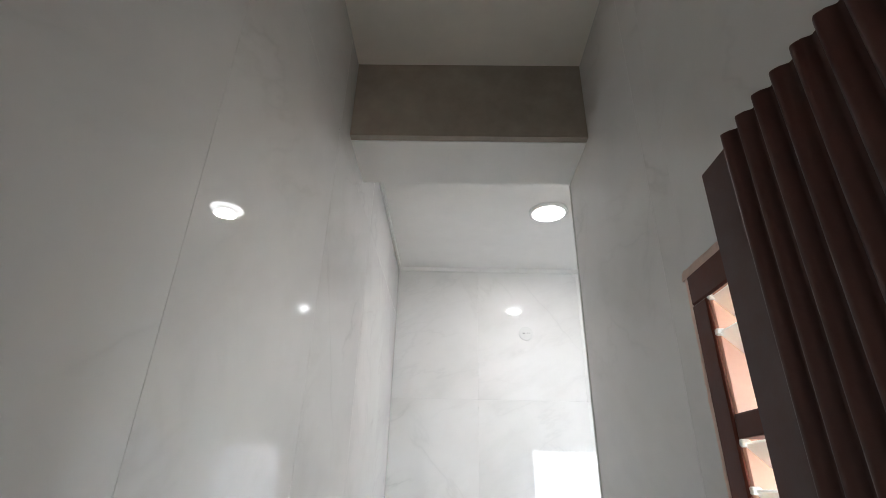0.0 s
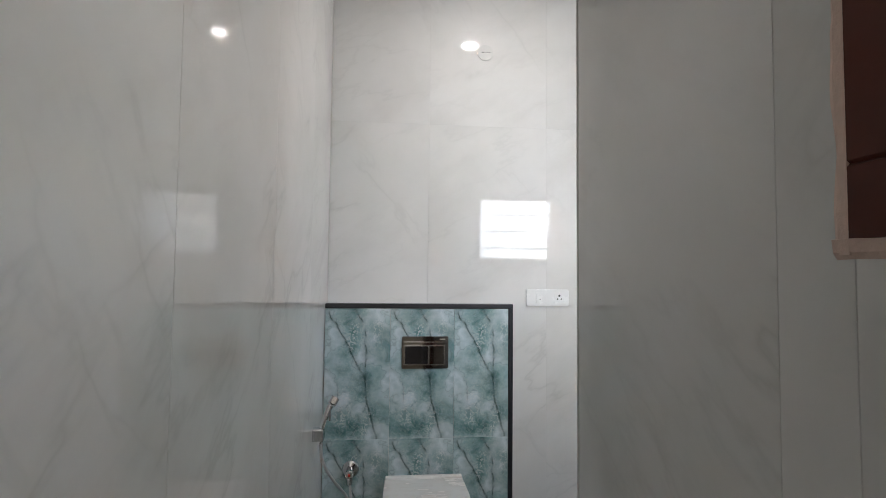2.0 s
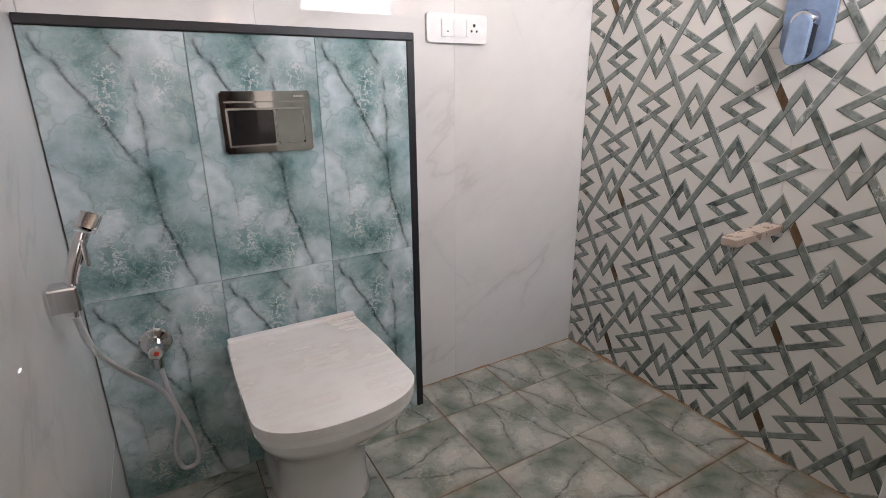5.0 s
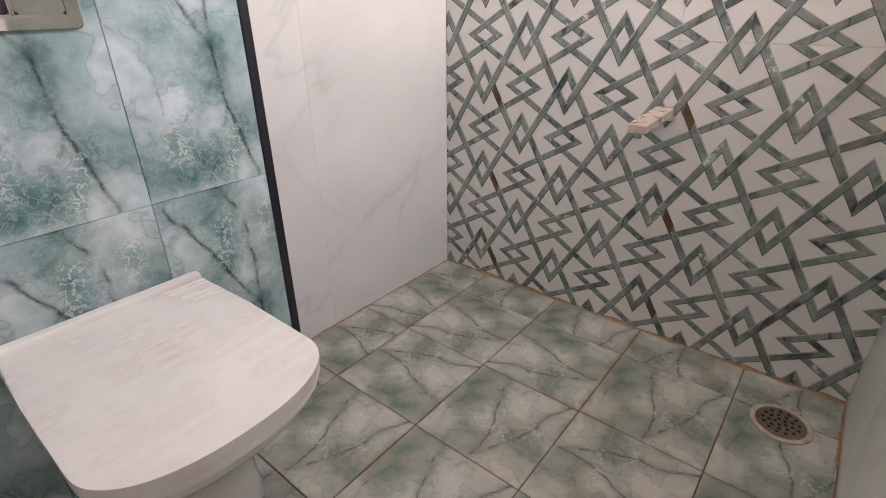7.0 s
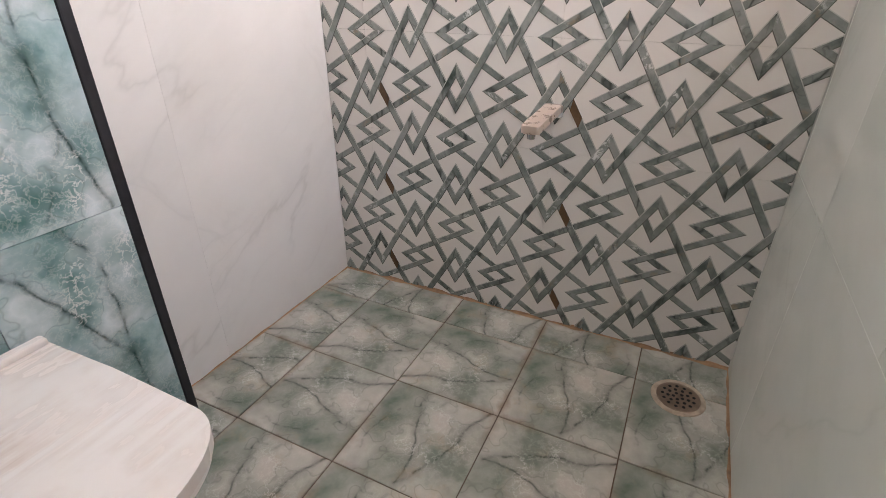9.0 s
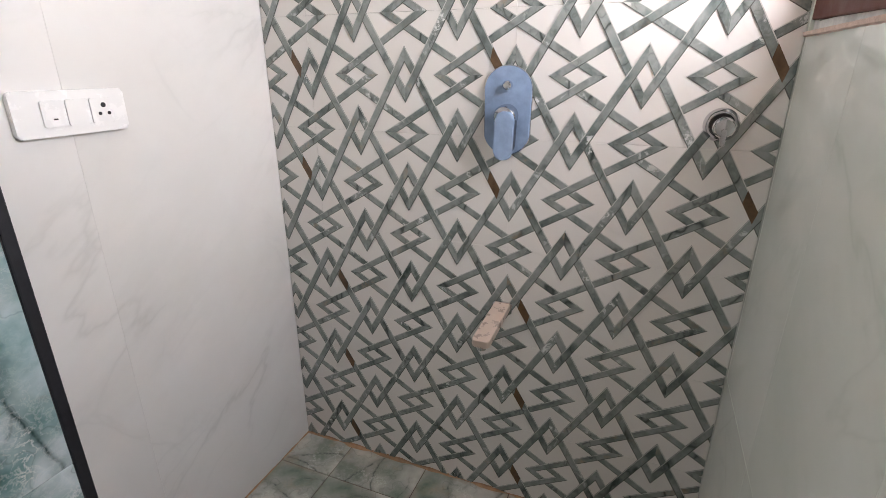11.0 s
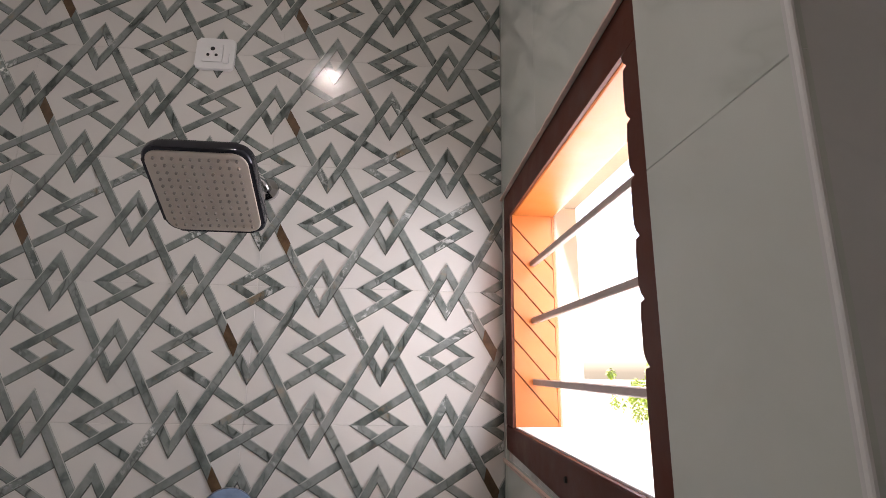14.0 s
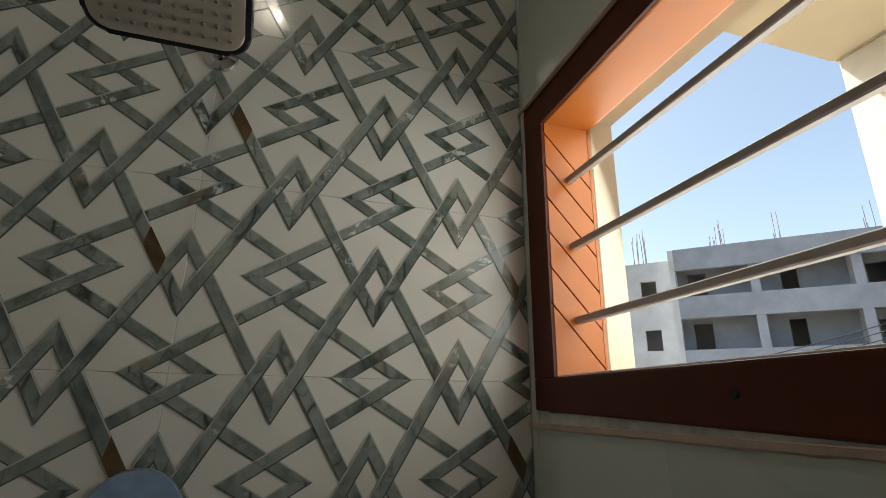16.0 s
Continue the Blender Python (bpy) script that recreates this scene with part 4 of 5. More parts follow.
board = empty("switch_board", "white switch board with a rocker switch and a socket", "switch", at=(1.106, Y_N, 1.263))
part("cover", on_wall_y(slab_bm(round_rect(0.222, 0.086, 0.008), 0, 0.012, 0.004, 3), 0, 0, 0), M_PLASTIC, board)
part("switch_rocker", on_wall_y(slab_bm(round_rect(0.044, 0.050, 0.003), 0.012, 0.0165, 0.002, 2), -0.040, 0, 0), M_PLASTIC, board)
part("blank", on_wall_y(slab_bm(round_rect(0.044, 0.050, 0.003), 0.012, 0.0145, 0.002, 2), 0.007, 0, 0), M_PLASTIC, board)
part("socket_face", on_wall_y(slab_bm(round_rect(0.046, 0.050, 0.003), 0.012, 0.0145, 0.002, 2), 0.056, 0, 0), M_PLASTIC, board)
part("indicator", on_wall_y(slab_bm(round_rect(0.008, 0.003, 0.001), 0.0165, 0.0172), -0.040, 0, -0.010), M_BLACK, board)
hole_set(board, pose(0.060, -0.0146, 0.0, 90), 1.25)

cover = empty("junction_cover", "round white junction box cover with screws", "cover plate", at=(0.776, Y_N, 2.526))
part("disc", on_wall_y(lathe_bm([(0, 0), (0.042, 0), (0.041, 0.004), (0, 0.006)], 36), 0, 0, 0), make_plain("dull_white_cover", (0.66, 0.66, 0.64), 0.5, 0.04), cover)
part("slot", on_wall_y(slab_bm(round_rect(0.012, 0.004, 0.001), 0.0056, 0.0066), -0.014, 0, 0), M_BLACK, cover)
part("slot", on_wall_y(slab_bm(round_rect(0.005, 0.004, 0.001), 0.0056, 0.0066), 0.010, 0, 0.001), M_BLACK, cover)
part("slot", on_wall_y(slab_bm(round_rect(0.004, 0.004, 0.001), 0.0056, 0.0066), 0.022, 0, 0.001), M_BLACK, cover)


def on_wall_x(bm, m=Matrix()):
    """Turns a piece built lying in x, y with z up so that it faces -x, its y staying up."""
    bmesh.ops.transform(bm, matrix=Matrix(((0, 0, -1, 0), (-1, 0, 0, 0), (0, 1, 0, 0), (0, 0, 0, 1))) @ m, verts=bm.verts)
    return bm


socket = empty("wall_socket", "white single socket high on the patterned wall", "socket", at=(X_E, 1.908, 2.402))
part("cover", on_wall_x(slab_bm(round_rect(0.098, 0.088, 0.008), 0, 0.012, 0.005, 3)), M_PLASTIC, socket)
part("face", on_wall_x(slab_bm(round_rect(0.052, 0.052, 0.004), 0.012, 0.0145, 0.002, 2), pose(-0.006, 0, 0)), M_PLASTIC, socket)
hole_set(socket, Matrix(((0, 0, -1, 0), (-1, 0, 0, 0), (0, 1, 0, 0), (0, 0, 0, 1))) @ pose(-0.006, 0, 0.0148), 1.35)
part("switch_rocker", on_wall_x(slab_bm(round_rect(0.014, 0.030, 0.002), 0.012, 0.016, 0.0015, 2), pose(0.030, -0.014, 0)), M_PLASTIC, socket)

# ---------------------------------------------------------------- shower fittings on the east wall
mixer = empty("shower_mixer", "shower mixer with an oval plate still in blue film", "mixer", at=(X_E, 1.752, 1.243))
oval = [((0.060) * math.cos(a) * (1 if abs(math.cos(a)) > 0 else 1), 0.050 * (1 if math.sin(a) >= 0 else -1) + 0.058 * math.sin(a)) for a in [2 * math.pi * k / 48 for k in range(48)]]
smooth_by_angle(part("oval_plate", on_wall_x(slab_bm(oval, 0, 0.010, 0.004, 3)), M_FILM, mixer, "oval plate under blue protective film"), 40)
oval_rim = [(x * 1.03, y * 1.02) for x, y in oval]
smooth_by_angle(part("chrome_rim", on_wall_x(slab_bm(oval_rim, 0, 0.005, 0.002, 2)), M_CHROME, mixer, "chrome rim"), 40)
smooth_by_angle(part("cartridge", on_wall_x(lathe_bm([(0, 0.008), (0.030, 0.008), (0.029, 0.034), (0.024, 0.044), (0, 0.046)], 32), pose(0, -0.012, 0)), M_CHROME, mixer), 40)
smooth_by_angle(part("lever", on_wall_x(slab_bm(round_rect(0.046, 0.118, 0.018, 8), 0.046, 0.062, 0.006, 3), pose(0.006, -0.062, 0, -6, 0, 0)), M_FILM, mixer, "flat lever in blue film"), 40)
# chrome body given a near-black colour for the dark reflection on its side
smooth_by_angle(part("lever_body", on_wall_x(slab_bm(round_rect(0.044, 0.100, 0.016, 8), 0.018, 0.0455, 0.004, 2), pose(0.006, -0.054, 0, -6, 0, 0)), M_BUTTON, mixer, "chrome lever body coloured as its dark reflection"), 40)
part("diverter", on_wall_x(lathe_bm([(0, 0.010), (0.012, 0.010), (0.011, 0.024), (0.007, 0.030), (0, 0.030)], 20), pose(0, 0.062, 0)), M_CHROME, mixer)

tap = empty("stop_valve", "round chrome stop valve on the patterned wall", "valve", at=(X_E, 1.268, 1.228))
smooth_by_angle(part("rosette", on_wall_x(lathe_bm([(0, 0), (0.037, 0), (0.036, 0.004), (0.030, 0.012), (0.026, 0.012), (0.024, 0.006), (0, 0.006)], 32)), M_CHROME, tap), 40)
# black disc put in for the inner shadow of the rosette
part("recess", on_wall_x(lathe_bm([(0, 0.0062), (0.0238, 0.0062), (0.0238, 0.0075), (0, 0.0075)], 24)), M_BLACK, tap, "black disc as the shade round the stem")
smooth_by_angle(part("body", on_wall_x(lathe_bm([(0, 0.016), (0.016, 0.016), (0.015, 0.042), (0, 0.042)], 24)), M_CHROME, tap), 40)
smooth_by_angle(part("knob", on_wall_x(lathe_bm([(0, 0.040), (0.019, 0.040), (0.022, 0.046), (0.022, 0.060), (0.018, 0.068), (0, 0.070)], 24)), M_CHROME, tap), 40)
part("lever", on_wall_x(slab_bm(round_rect(0.010, 0.038, 0.004), 0.060, 0.072, 0.003, 2), pose(0, -0.020, 0)), M_CHROME, tap)

spout = empty("bath_spout", "flat polished metal spout on the patterned wall", "tap", at=(X_E, 1.742, 0.690))
part("wall_plate", on_wall_x(slab_bm(round_rect(0.056, 0.036, 0.005), 0, 0.006, 0.002, 2)), M_CHROME, spout)
sp = slab_bm(round_rect(0.215, 0.046, 0.008), -0.010, 0.010, 0.004, 2)
bmesh.ops.transform(sp, matrix=pose(-0.108, 0.0, 0.0, 0, -3, 0), verts=sp.verts)
smooth_by_angle(part("spout_body", sp, make_plain("beige_filmed_metal", (0.62, 0.50, 0.42), 0.28, 0.08, 30.0, 0.3), spout, "pale filmed metal body"), 40)
part("aerator", lathe_bm([(0, -0.016), (0.010, -0.016), (0.011, 0.0), (0, 0.0)], 18, pose(-0.196, 0, -0.014)), M_DARKCHROME, spout)

shower = empty("rain_shower", "square rain shower head tilted on a short wall arm", "shower head", at=(X_E, 1.742, 2.035))
HEADM = pose(-0.3345, 0.005, -0.1247, 0, 34, 0)
smooth_by_angle(part("head", slab_bm(round_rect(0.182, 0.182, 0.026, 8), -0.008, 0.016, 0.005, 3, HEADM), M_HEADRIM, shower, "square head with a dark polished rim"), 40)
part("spray_face", slab_bm(round_rect(0.168, 0.168, 0.022, 8), -0.0115, -0.007, 0.002, 2, HEADM), make_plain("beige_spray_face", (0.50, 0.44, 0.38), 0.35, 0.06, 30.0), shower, "beige spray face")
nub_me = None
for i in range(11):
    for j in range(10):
        loc = HEADM @ Vector((-0.071 + 0.0142 * i, -0.068 + 0.0151 * j, -0.0115))
        if nub_me is None:
            nub = part("nozzle", lathe_bm([(0, -0.0035), (0.0022, -0.0035), (0.0030, 0.0), (0, 0)], 8), make_plain("nozzle_rubber", (0.22, 0.19, 0.17), 0.5), shower)
            nub_me = nub.data
        else:
            nub = new("nozzle", nub_me)
            nub.parent = shower
        nub.matrix_local = Matrix.Translation(loc) @ pose(0, 0, 0, 0, 34, 0)
smooth_by_angle(part("arm", tube_bm(smooth_line([(0, 0, 0), (-0.06, 0, 0.004), (-0.13, 0, -0.008), (-0.22, 0, -0.030), (-0.300, 0, -0.082)]), 0.0105), M_CHROME, shower), 60)
part("ball_joint", lathe_bm([(0, -0.020), (0.012, -0.016), (0.018, -0.006), (0.018, 0.004), (0.010, 0.018), (0, 0.020)], 20, pose(-0.318, 0.003, -0.100, 0, 34, 0)), M_CHROME, shower)
part("flange", on_wall_x(lathe_bm([(0, 0), (0.030, 0), (0.028, 0.006), (0.014, 0.011), (0, 0.011)], 28)), M_CHROME, shower)

# ---------------------------------------------------------------- floor drain
drain = empty("floor_drain", "round perforated steel floor drain in a worn collar", "drain", at=(1.512, 1.274, 0))
part("collar", lathe_bm([(0.058, 0.000), (0.070, 0.001), (0.068, 0.0035), (0.057, 0.004), (0.055, 0.001)], 32), make_plain("stained_pale_collar", (0.42, 0.35, 0.27), 0.9, 0.35, 40.0, 0, 0.5), drain, "pale stained mortar collar")
part("grate", lathe_bm([(0, 0.001), (0.056, 0.001), (0.056, 0.0045), (0.050, 0.0055), (0, 0.0045)], 32), make_plain("tarnished_steel", (0.30, 0.23, 0.18), 0.4, 0.3, 50.0, 0.8), drain)
for r, n in ((0.012, 5), (0.026, 9), (0.040, 13)):
    for q in range(n):
        a = 2 * math.pi * q / n + r * 40
        part("hole", lathe_bm([(0, 0.0050), (0.0045, 0.0050), (0.0045, 0.0058), (0, 0.0058)], 10, pose(r * math.cos(a), r * math.sin(a), 0)), M_BLACK, drain)

# ---------------------------------------------------------------- ceiling lamp
lamp = empty("ceiling_lamp", "round white ceiling lamp, switched on", "lamp", at=(0.806, 1.77, Z_C))
smooth_by_angle(part("ring", lathe_bm([(0.080, 0.0), (0.096, 0.0), (0.095, -0.008), (0.088, -0.014), (0.081, -0.014), (0.079, -0.004)], 48), M_PLASTIC, lamp), 40)
smooth_by_angle(part("diffuser", lathe_bm([(0.036, -0.018), (0.066, -0.012), (0.080, -0.004), (0.080, -0.002), (0.036, -0.002)], 48), M_LAMP, lamp, "glowing white domed diffuser"), 40)
smooth_by_angle(part("bulb_cover", lathe_bm([(0, -0.030), (0.022, -0.027), (0.034, -0.019), (0.035, -0.004), (0, -0.003)], 40), M_LAMP_CORE, lamp, "bright round centre"), 40)
# grey ring added to draw the shaded crescent within the lamp
part("inner_ring", lathe_bm([(0.038, -0.024), (0.044, -0.024), (0.044, -0.017), (0.038, -0.017), (0.038, -0.024)], 40), M_STEEL, lamp, "thin grey ring drawn for the recess shading")

# ---------------------------------------------------------------- outside, seen through the windows
M_EARTH = make_plain("dry_ground", (0.22, 0.18, 0.13), 0.95, 0.25, 0.6)
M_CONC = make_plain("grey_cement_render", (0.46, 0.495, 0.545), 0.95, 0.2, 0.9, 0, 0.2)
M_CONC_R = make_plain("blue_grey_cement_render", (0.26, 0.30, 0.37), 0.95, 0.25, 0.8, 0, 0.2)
# darker cement for the blocks behind openings: shade of the rooms as colour
M_CONC_SHADE = make_plain("shaded_cement_render", (0.24, 0.25, 0.27), 0.95, 0.25, 1.2, 0, 0.2)
M_REBAR = make_plain("rusty_steel_bar", (0.16, 0.12, 0.11), 0.8, 0.2, 20.0)
M_LEAF = make_plain("sunlit_leaf", (0.27, 0.37, 0.05), 0.5, 0.45, 2.6)
M_BARK = make_plain("grey_bark", (0.12, 0.09, 0.07), 0.95, 0.3, 8.0)
M_CABLE = make_plain("black_cable", (0.03, 0.03, 0.03), 0.6, 0.2, 10.0)
tagged(part("ground", box_bm(-400, 400, -400, 400, GROUND - 0.5, GROUND), M_EARTH), "dry earth plots outside the house", "ground", kind="structure")

# own house: masonry below, above and beyond the bathroom; the unseen part beyond is added to block the sun
own = bmesh.new()
box_bm(1.852, 3.6, 0.99, 2.70, GROUND, Z_TOP, bm=own)
box_bm(-0.6, 1.852, -2.4, 2.70, GROUND, -0.125, bm=own)
tagged(part("house_wall", own, M_OUTWALL), "unseen cream house masonry, extended eastwards to block the sun", "wall", kind="structure")
# unseen slab on top, also there to stop the sun from above
slab = box_bm(-0.62, 0.93, -2.42, 0.96, Z_TOP + 0.002, Z_TOP + 0.14)
box_bm(-0.62, 3.6, 0.962, 2.72, Z_TOP + 0.002, Z_TOP + 0.14, bm=slab)
tagged(part("roof_slab", slab, M_OUTWALL), "unseen flat roof slab that keeps the sun out", "roof", kind="structure")
pillar = empty("facade_frame", "cream beam on a rough plastered outside pillar", "pillar", kind="structure", at=(2.1, -0.6, GROUND))
pil = part("pillar", box_bm(-0.60, 0.0, -0.50, 0.0, 0.0, 6.50, 0.01, 1), M_ROUGHWALL, pillar, "rough white plastered pillar")
part("beam", box_bm(-0.36, 0.02, 0.002, 1.58, 6.50, 6.78, 0.01, 1), M_OUTWALL, pillar, "cream painted beam")
part("cap", box_bm(-0.62, 0.02, -0.52, 0.0, 6.502, 6.78, 0.01, 1), M_OUTWALL, pillar)

# unfinished apartment building: u along the facade, v away from the viewer
FAC = Matrix.Translation((0.8 + 23.3, 1.5 - 23.3, 0)) @ Matrix(((-0.7071, 0.7071, 0, 0), (-0.7071, -0.7071, 0, 0), (0, 0, 1, 0), (0, 0, 0, 1)))
flats = empty("apartment_building", "unfinished grey cement apartment building with open balconies", "building")
flats.matrix_world = FAC


def cut_wall(name, u0, u1, z0, z1, v, thick, holes, material):
    """Facade wall with openings cut right through; holes are (u0, u1, z0, z1)."""
    us = sorted({u0, u1, *[h[0] for h in holes], *[h[1] for h in holes]})
    zs = sorted({z0, z1, *[h[2] for h in holes], *[h[3] for h in holes]})
    for a, b in zip(us, us[1:]):
        for c, d in zip(zs, zs[1:]):
            mu, mz = (a + b) / 2, (c + d) / 2
            if not any(h[0] < mu < h[1] and h[2] < mz < h[3] for h in holes):
                part(name, box_bm(a, b, v, v + thick, c, d), material, flats)


ROOF, STOREY = 9.75, 3.05
floors = [ROOF - STOREY * k for k in range(5)]
# plain left block with small square windows
holes = [(-3.4, -2.5, z - 2.0, z - 0.75) for z in floors[:4]]
cut_wall("end_wall", -8.2, -1.6, GROUND, ROOF + 0.45, 0.0, 0.3, holes, M_CONC)
part("end_block", box_bm(-8.2, -1.6, 1.6, 9.0, GROUND, ROOF + 0.3), M_CONC_SHADE, flats)
part("end_roof", box_bm(-8.2, -1.6, 0.3, 9.0, ROOF - 0.15, ROOF + 0.05), M_CONC, flats)
part("return_wall", box_bm(-1.6, -1.3, -1.2, 0.3, GROUND, ROOF + 0.75), M_CONC, flats)
# right block: balconies, columns, back wall with door and window openings
holes = []
for z in floors[:5]:
    holes += [(-0.7, 0.3, z - 2.35, z - 0.45), (4.1, 4.9, z - 2.6, z - 0.45), (8.0, 9.0, z - 2.0, z - 0.7), (12.3, 15.0, z - 2.2, z - 0.6)]
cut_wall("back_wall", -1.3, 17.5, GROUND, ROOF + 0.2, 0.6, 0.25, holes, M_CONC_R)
part("inner_block", box_bm(-1.3, 17.5, 2.6, 10.0, GROUND, ROOF), M_CONC_SHADE, flats)
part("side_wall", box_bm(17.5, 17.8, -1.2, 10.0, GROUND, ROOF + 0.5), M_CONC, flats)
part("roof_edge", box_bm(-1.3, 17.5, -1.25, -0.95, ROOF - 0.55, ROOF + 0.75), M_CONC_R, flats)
for z in floors[:5]:
    part("floor_slab", box_bm(-1.3, 17.5, -0.948, 2.6, z - 0.16, z + 0.0), M_CONC, flats)
for z in floors[1:5]:
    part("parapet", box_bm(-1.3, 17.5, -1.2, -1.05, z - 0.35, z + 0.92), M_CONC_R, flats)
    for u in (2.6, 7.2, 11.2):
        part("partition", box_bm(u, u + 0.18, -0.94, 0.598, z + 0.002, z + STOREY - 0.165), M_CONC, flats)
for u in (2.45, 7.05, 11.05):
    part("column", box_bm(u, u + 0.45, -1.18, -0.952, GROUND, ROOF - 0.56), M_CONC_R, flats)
# balcony stack at the far end
for z in floors[1:5]:
    part("balcony_slab", box_bm(-9.6, -8.2, -0.7, 0.9, z - 0.15, z), M_CONC, flats)
    part("balcony_front", box_bm(-9.6, -8.25, -0.7, -0.6, z + 0.002, z + 0.85), M_CONC, flats)
rnd = random.Random(4)
for u in (-6.0, -3.6, -2.9, 0.9, 1.6, 4.3, 8.6, 9.1, 13.4, 14.0):
    for k in range(5):
        a, b = rnd.uniform(-0.25, 0.25), rnd.uniform(0.1, 0.6)
        h = rnd.uniform(0.9, 2.3)
        part("steel_bar", tube_bm([(u + a, b, ROOF), (u + a + rnd.uniform(-0.1, 0.1), b, ROOF + 0.5 + h)], 0.016, 5), M_REBAR, flats)


def tree(x, y, crown_z, radius, seed):
    """Trunk with limbs and a crown of leaf clumps with gaps."""
    r = random.Random(seed)
    t = empty("tree", "leafy green tree with a loose sunlit crown", "tree", "trees outside the window", at=(x, y, GROUND))
    h = crown_z - GROUND
    bm = tube_bm(smooth_line([(0, 0, 0), (0.08, 0.03, h * 0.3), (-0.05, 0.06, h * 0.62)], 4), lambda q: 0.13 - 0.06 * q, 8)
    part("trunk", bm, M_BARK, t)
    tips = []
    for k in range(7):
        a = 2 * math.pi * k / 7 + r.uniform(-0.3, 0.3)
        tip = Vector((math.cos(a) * radius * r.uniform(0.45, 0.8), math.sin(a) * radius * r.uniform(0.45, 0.8), h + r.uniform(-0.4, 0.55) * radius))
        tips.append(tip)
        part("limb", tube_bm(smooth_line([(-0.05, 0.06, h * 0.58), tip * 0.5 + Vector((0, 0, h * 0.36)), tip], 4), lambda q: 0.06 - 0.045 * q, 6), M_BARK, t)
    bm = bmesh.new()
    for k in range(280):
        base = r.choice(tips)
        c = base + Vector((r.gauss(0, 0.34), r.gauss(0, 0.34), r.gauss(0, 0.24))) * radius
        cr = radius * r.uniform(0.09, 0.20)
        for _ in range(64):
            d = Vector((r.gauss(0, 1), r.gauss(0, 1), r.gauss(0, 1))).normalized()
            p = c + d * cr * r.uniform(0.4, 1.0)
            up = (d + Vector((r.uniform(-0.7, 0.7), r.uniform(-0.7, 0.7), 0.9))).normalized()
            sx = up.orthogonal().normalized()
            sx = Matrix.Rotation(r.uniform(0, 6.28), 3, up) @ sx
            sy = up.cross(sx)
            ln, wd = r.uniform(0.035, 0.07), r.uniform(0.016, 0.03)
            vs = [bm.verts.new(p + sx * a * ln + sy * b * wd + up * q * 0.02) for a, b, q in ((-1, 0, -1), (0, -1, 0), (1, 0, -1), (0, 1, 0))]
            bm.faces.new(vs)
    part("crown", bm, M_LEAF, t, "crown of small yellow-green leaves")
    return t


for k, (az, dist, top, rad) in enumerate(((33.8, 13.0, 0.95, 1.45), (38.2, 14.5, 1.0, 1.4), (42, 13.5, 1.1, 1.3), (48, 15.5, -0.05, 1.3), (54, 12.5, 1.2, 1.3), (60, 13.0, 1.0, 1.5))):
    tree(0.8 + dist * math.cos(radians(az)), 1.5 - dist * math.sin(radians(az)), top - 0.55, rad, 20 + k)

# overhead cables and a street lamp
for k in range(4):
    z0, z1 = 1.75 + 0.05 * k, 4.1 + 0.34 * k
    a, b = Vector((18.0, -7.6, z0)), Vector((9.0, -17.5 - 0.3 * k, z1))
    pts = [a + (b - a) * (q / 12) - Vector((0, 0, 0.5 * math.sin(math.pi * q / 12))) for q in range(13)]
    ob = part("overhead_cable", tube_bm(pts, 0.016, 5), M_CABLE if k else M_ROUGHWALL)
    tagged(ob, "thin overhead cable strung across the street", "cable", "overhead cables")
street = empty("street_lamp", "slim white street lamp among the trees", "street lamp", at=(0.8 + 20 * 0.66, 1.5 - 20 * 0.75, GROUND))
part("pole", tube_bm([(0, 0, 0), (0, 0, 2.6), (0, 0, 5.1)], 0.05, 8), M_ROUGHWALL, street)
part("arm", tube_bm(smooth_line([(0, 0, 5.1), (-0.12, 0.10, 5.35), (-0.40, 0.32, 5.5)], 4), 0.035, 8), M_ROUGHWALL, street)
part("lamp_head", box_bm(-0.55, -0.35, 0.27, 0.40, 5.46, 5.54, 0.02, 2), M_ROUGHWALL, street)

# ---------------------------------------------------------------- tiles of walls and floor


def lay_wall(parent, axis, plane, inward, cells, material, name="tile", gap=0.0005):
    rnd = random.Random(len(cells))
    for u0, u1, v0, v1 in cells:
        part(name, tile_bm(axis, plane, inward, u0, u1, v0, v1, gap, TILE, rnd.uniform(-0.0006, 0.0)), material, parent)


# north wall: tall tiles 0.61 wide
cells = cut_rects(lines(0.491, 0.61, X_W, X_E), [0.0, 2.14, Z_C], None)
lay_wall(wall_n, "y", Y_N, -1, cells, M_MARBLE, gap=0.00005)
# west wall, in columns with staggered joints
cols = lines(0.158, 0.61, Y_D, Y_N)
cells = []
for k, (u0, u1) in enumerate(zip(cols, cols[1:])):
    cells += cut_rects([u0, u1], lines(2.62, 2.40, 0.0, Z_P))
lay_wall(wall_w, "x", X_W, 1, cells, M_MARBLE, gap=0.00005)
# passage wall
cells = cut_rects(lines(0.532, 0.61, Y_D, Y_S), [0.0, Z_P], (P_U0 + 0.003, P_U1 - 0.003, P_V0 + 0.003, P_V1 - 0.003))
lay_wall(wall_p, "x", X_P, -1, cells, M_MARBLE, gap=0.00005)
# shower's south wall
cells = cut_rects(lines(1.365, 0.61, X_P, X_E), lines(1.808, 1.20, 0.0, Z_C), (S_U0 + 0.003, S_U1 - 0.003, S_V0 + 0.003, S_V1 - 0.003))
lay_wall(wall_s, "y", Y_S, 1, cells, M_MARBLE_G, gap=0.00005)
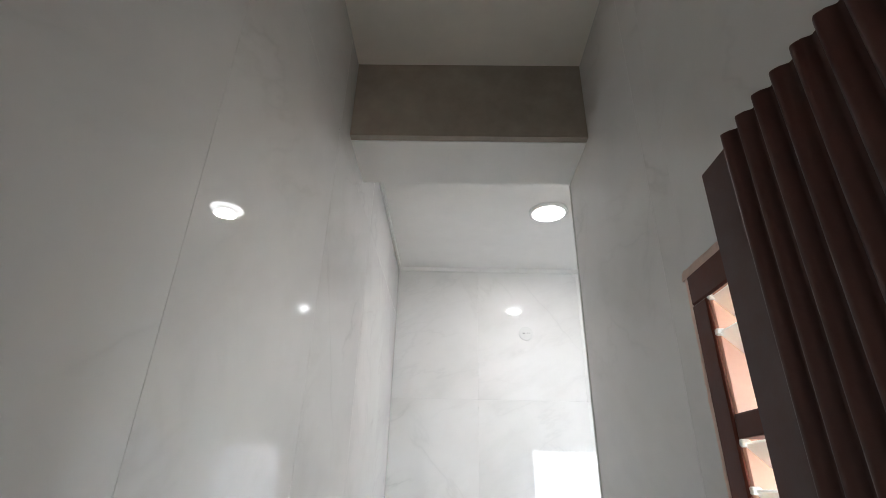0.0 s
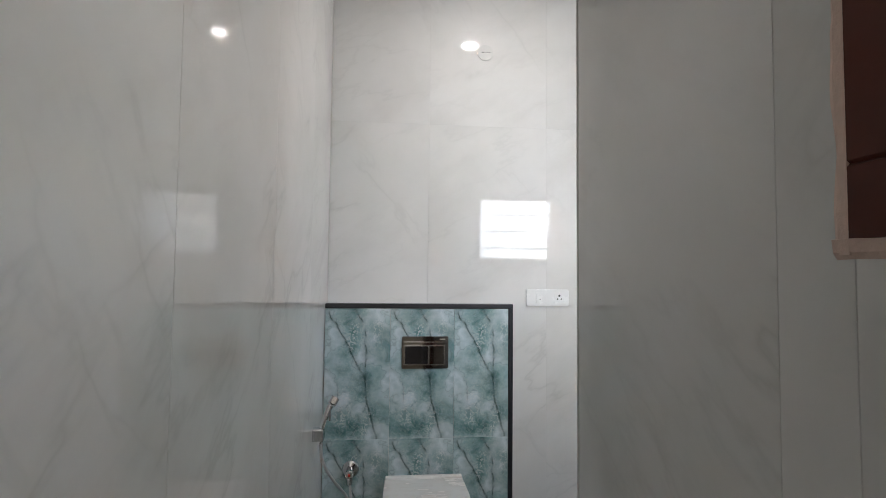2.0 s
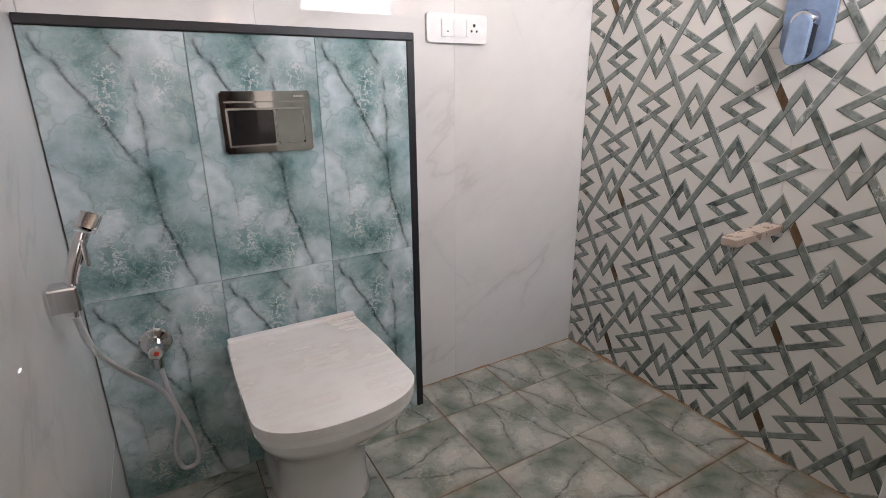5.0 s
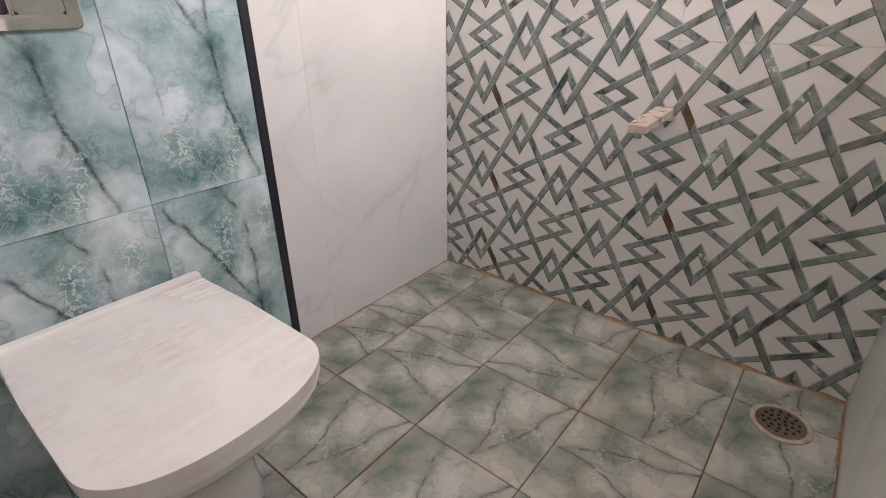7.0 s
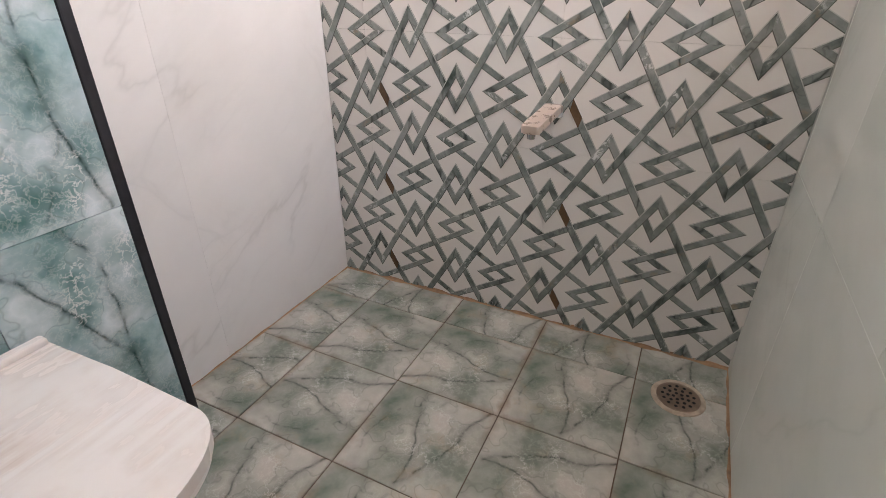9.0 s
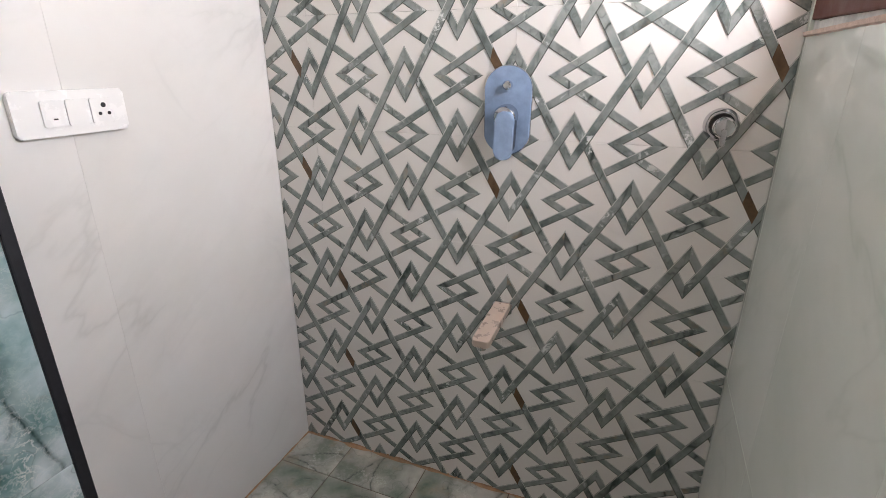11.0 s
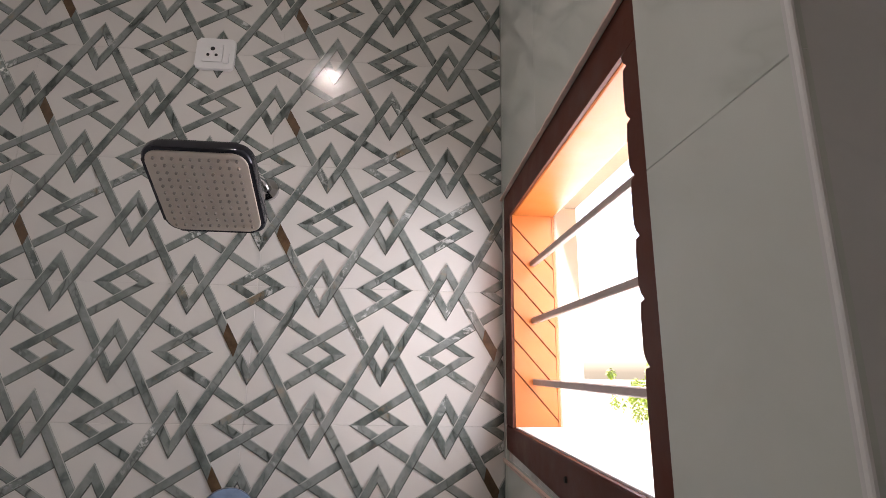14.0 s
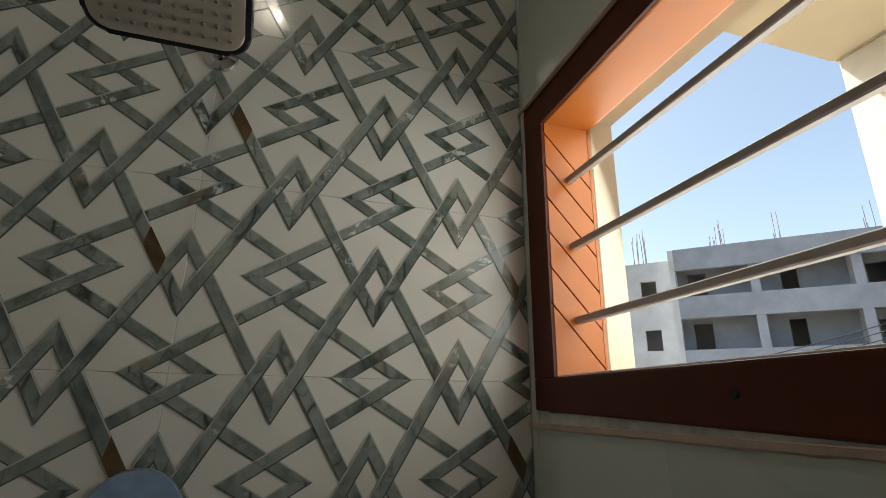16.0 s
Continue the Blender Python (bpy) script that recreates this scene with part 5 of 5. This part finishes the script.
# cistern wall: each tile has its own origin, so that the print repeats
for u0, u1 in ((0.002, 0.309), (0.309, 0.616), (0.616, 0.882)):
    for v0, v1, base in ((0.0, 0.597, -0.005), (0.597, PZ - 0.023, 0.607)):
        bm = tile_bm("y", PY, -1, u0, u1, v0, v1, 0.0006, TILE - 0.0005)
        bmesh.ops.translate(bm, vec=(-u0, -PY, -base), verts=bm.verts)
        part("tile", bm, M_ONYX, cistern).location = (u0, PY, base)
# east wall: cream tiles with the printed bands as thin inlay
C_Y, D_Y = 1.740, 0.151


def row_z(j):
    """Height of a row of lozenges; the tiles are not laid quite evenly."""
    if j < -3:
        return 1.021 + 0.149 * (j + 3)
    if j < 0:
        return 1.481 + 0.1533 * j
    return 1.481 + 0.156 * j if j <= 3 else 1.949 + 0.1535 * (j - 3)


zs = [0.0] + [row_z(j) for j in range(-8, 10, 2) if row_z(j) < Z_C - 0.02] + [Z_C]
cells = cut_rects(lines(C_Y, 4 * D_Y, Y_S, Y_N), zs)
lay_wall(wall_e, "x", X_E, -1, cells, M_CREAM, gap=0.0001)


def clip_poly(poly, lo, hi, axis):
    for keep, lim in ((1, lo), (-1, hi)):
        out = []
        for p, q in zip(poly, poly[1:] + poly[:1]):
            a, b = keep * (p[axis] - lim), keep * (q[axis] - lim)
            if a >= 0:
                out.append(p)
            if a * b < 0:
                t = a / (a - b)
                out.append(tuple(p[i] + t * (q[i] - p[i]) for i in (0, 1)))
        poly = out
        if len(poly) < 3:
            return []
    return poly


def bands_meshes():
    """Interlaced bands, each joining two lozenges that touch corner to corner, with their printed dark and light rims."""
    band, dark, light, brown = (bmesh.new() for _ in range(4))
    a_out, a_in, b_out, b_in = 0.0690, 0.0310, 0.0725, 0.0310

    def strip(bm, poly, lift, low=0.001):
        poly = clip_poly(poly, Y_S + 0.001, Y_N - 0.001, 0)
        poly = clip_poly(poly, 0.002, Z_C - 0.026, 1) if poly else []
        if not poly:
            return
        top = [bm.verts.new((X_E - lift, y, z)) for y, z in poly]
        bot = [bm.verts.new((X_E + low, y, z)) for y, z in poly]
        bm.faces.new(top)
        for i in range(len(poly)):
            j = (i + 1) % len(poly)
            bm.faces.new((top[i], bot[i], bot[j], top[j]))

    def mix(p, q, t):
        return (p[0] + (q[0] - p[0]) * t, p[1] + (q[1] - p[1]) * t)

    def ribbon(p0, p1, q0, q1, lift):
        """Ends p0-p1 and q0-q1; p0-q1 is one long side, p1-q0 the other."""
        strip(band, [p0, p1, q0, q1], lift)
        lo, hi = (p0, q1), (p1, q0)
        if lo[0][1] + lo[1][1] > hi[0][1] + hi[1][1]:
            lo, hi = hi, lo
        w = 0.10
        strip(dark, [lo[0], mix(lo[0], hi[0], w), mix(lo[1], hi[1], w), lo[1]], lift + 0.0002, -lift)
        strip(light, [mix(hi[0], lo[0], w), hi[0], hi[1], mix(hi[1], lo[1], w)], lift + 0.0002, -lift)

    for i in range(-6, 7):
        for j in range(-11, 12):
            y, z = C_Y + i * D_Y + 0.0013 * j, row_z(j)
            for s in (1, -1):
                n = 1 if s > 0 else 0
                y2, z2 = C_Y + (i + s) * D_Y + 0.0013 * (j - 1), row_z(j - 1)
                if (i + j) % 2 == 0:
                    # flat lozenge: from its tip down to the next row's far tip
                    ribbon((y - s * a_out, z), (y - s * a_in, z), (y2 + s * a_out, z2), (y2 + s * a_in, z2), 0.0006 + 0.0004 * n)
                else:
                    # upright lozenge
                    ribbon((y, z + b_out), (y, z + b_in), (y2, z2 - b_out), (y2, z2 - b_in), 0.0014 + 0.0004 * n)
                    low, high = i % 4 == 1 and j % 2 == 0 and -3 <= j <= 2, i % 4 == 0 and j % 2 == 1 and (j >= 3 or j <= -5)
                    if s < 0 and (low or high):
                        p0, p1, q0, q1 = (y, z + b_out), (y, z + b_in), (y2, z2 - b_out), (y2, z2 - b_in)
                        ta, tb = (0.58, 0.76) if low else (0.24, 0.42)
                        strip(brown, [mix(p0, q1, ta + 0.04), mix(p1, q0, ta), mix(p1, q0, tb), mix(p0, q1, tb + 0.05)], 0.0021, -0.0015)
    for bm in (band, dark, light, brown):
        bmesh.ops.recalc_face_normals(bm, faces=bm.faces)
    return band, dark, light, brown


band, dark, light, brown = bands_meshes()
part("inlay_band", band, M_BAND, wall_e, "grey-green marble bands in interlaced lozenges", kind="stuff")
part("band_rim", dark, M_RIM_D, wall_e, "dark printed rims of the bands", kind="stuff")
part("brown_streak", brown, M_BROWN, wall_e, "rusty brown streaks in the printed marble", kind="stuff")
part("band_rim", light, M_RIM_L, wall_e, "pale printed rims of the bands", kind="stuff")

# floor tiles
fx = sorted({round(v, 4) for v in [X_W, X_E, 1.540] + [1.540 - 0.303 * k for k in range(1, 6)] if v >= 0})
fy = lines(1.388, 0.3035, Y_D, Y_N)
rnd = random.Random(11)
for x0, x1 in zip(fx, fx[1:]):
    for y0, y1 in zip(fy, fy[1:]):
        if x0 > X_P and y1 < Y_S - 0.01:
            continue
        bm = box_bm(x0 + 0.0014, x1 - 0.0014, max(y0, Y_S) + 0.0014 if x0 > X_P else y0 + 0.0014, y1 - 0.0014, -0.009, 0.0, 0.0012, 1)
        at = (x1 - 0.303, y0 if y1 - y0 > 0.25 else y1 - 0.3035, 0.0)
        bmesh.ops.translate(bm, vec=tuple(-c for c in at), verts=bm.verts)
        part("tile", bm, M_FLOOR, floor).location = (at[0], at[1], rnd.uniform(-0.0008, 0.0004))


def dirt_line(name, p, q, width, seed):
    """Uneven stained fillet where floor meets wall."""
    bm = bmesh.new()
    p, q = Vector(p), Vector(q)
    d = (q - p).normalized()
    side = Vector((-d.y, d.x, 0))
    n = max(6, int((q - p).length / 0.012))
    rows = []
    for k in range(n + 1):
        c = p + (q - p) * (k / n)
        w = width * max(0.1, 0.6 + 0.9 * noise.noise((k * 0.23, seed * 7.7, 0.3)))
        rows.append([bm.verts.new(c + Vector((0, 0, 0.8 * w))), bm.verts.new(c + side * 0.3 * w + Vector((0, 0, 0.3 * w))), bm.verts.new(c + side * w + Vector((0, 0, 0.0006)))])
    for r0, r1 in zip(rows, rows[1:]):
        for i in range(2):
            bm.faces.new((r0[i], r1[i], r1[i + 1], r0[i + 1]))
    bmesh.ops.recalc_face_normals(bm, faces=bm.faces)
    return part(name, bm, M_RUST, floor, "brown stained joint")


dirt_line("edge_joint", (X_E, Y_S, 0), (X_E, Y_N, 0), 0.012, 1)
dirt_line("edge_joint", (X_E, Y_N, 0), (PX1, Y_N, 0), 0.007, 2)
dirt_line("edge_joint", (X_P, Y_S, 0), (X_E, Y_S, 0), 0.010, 3)
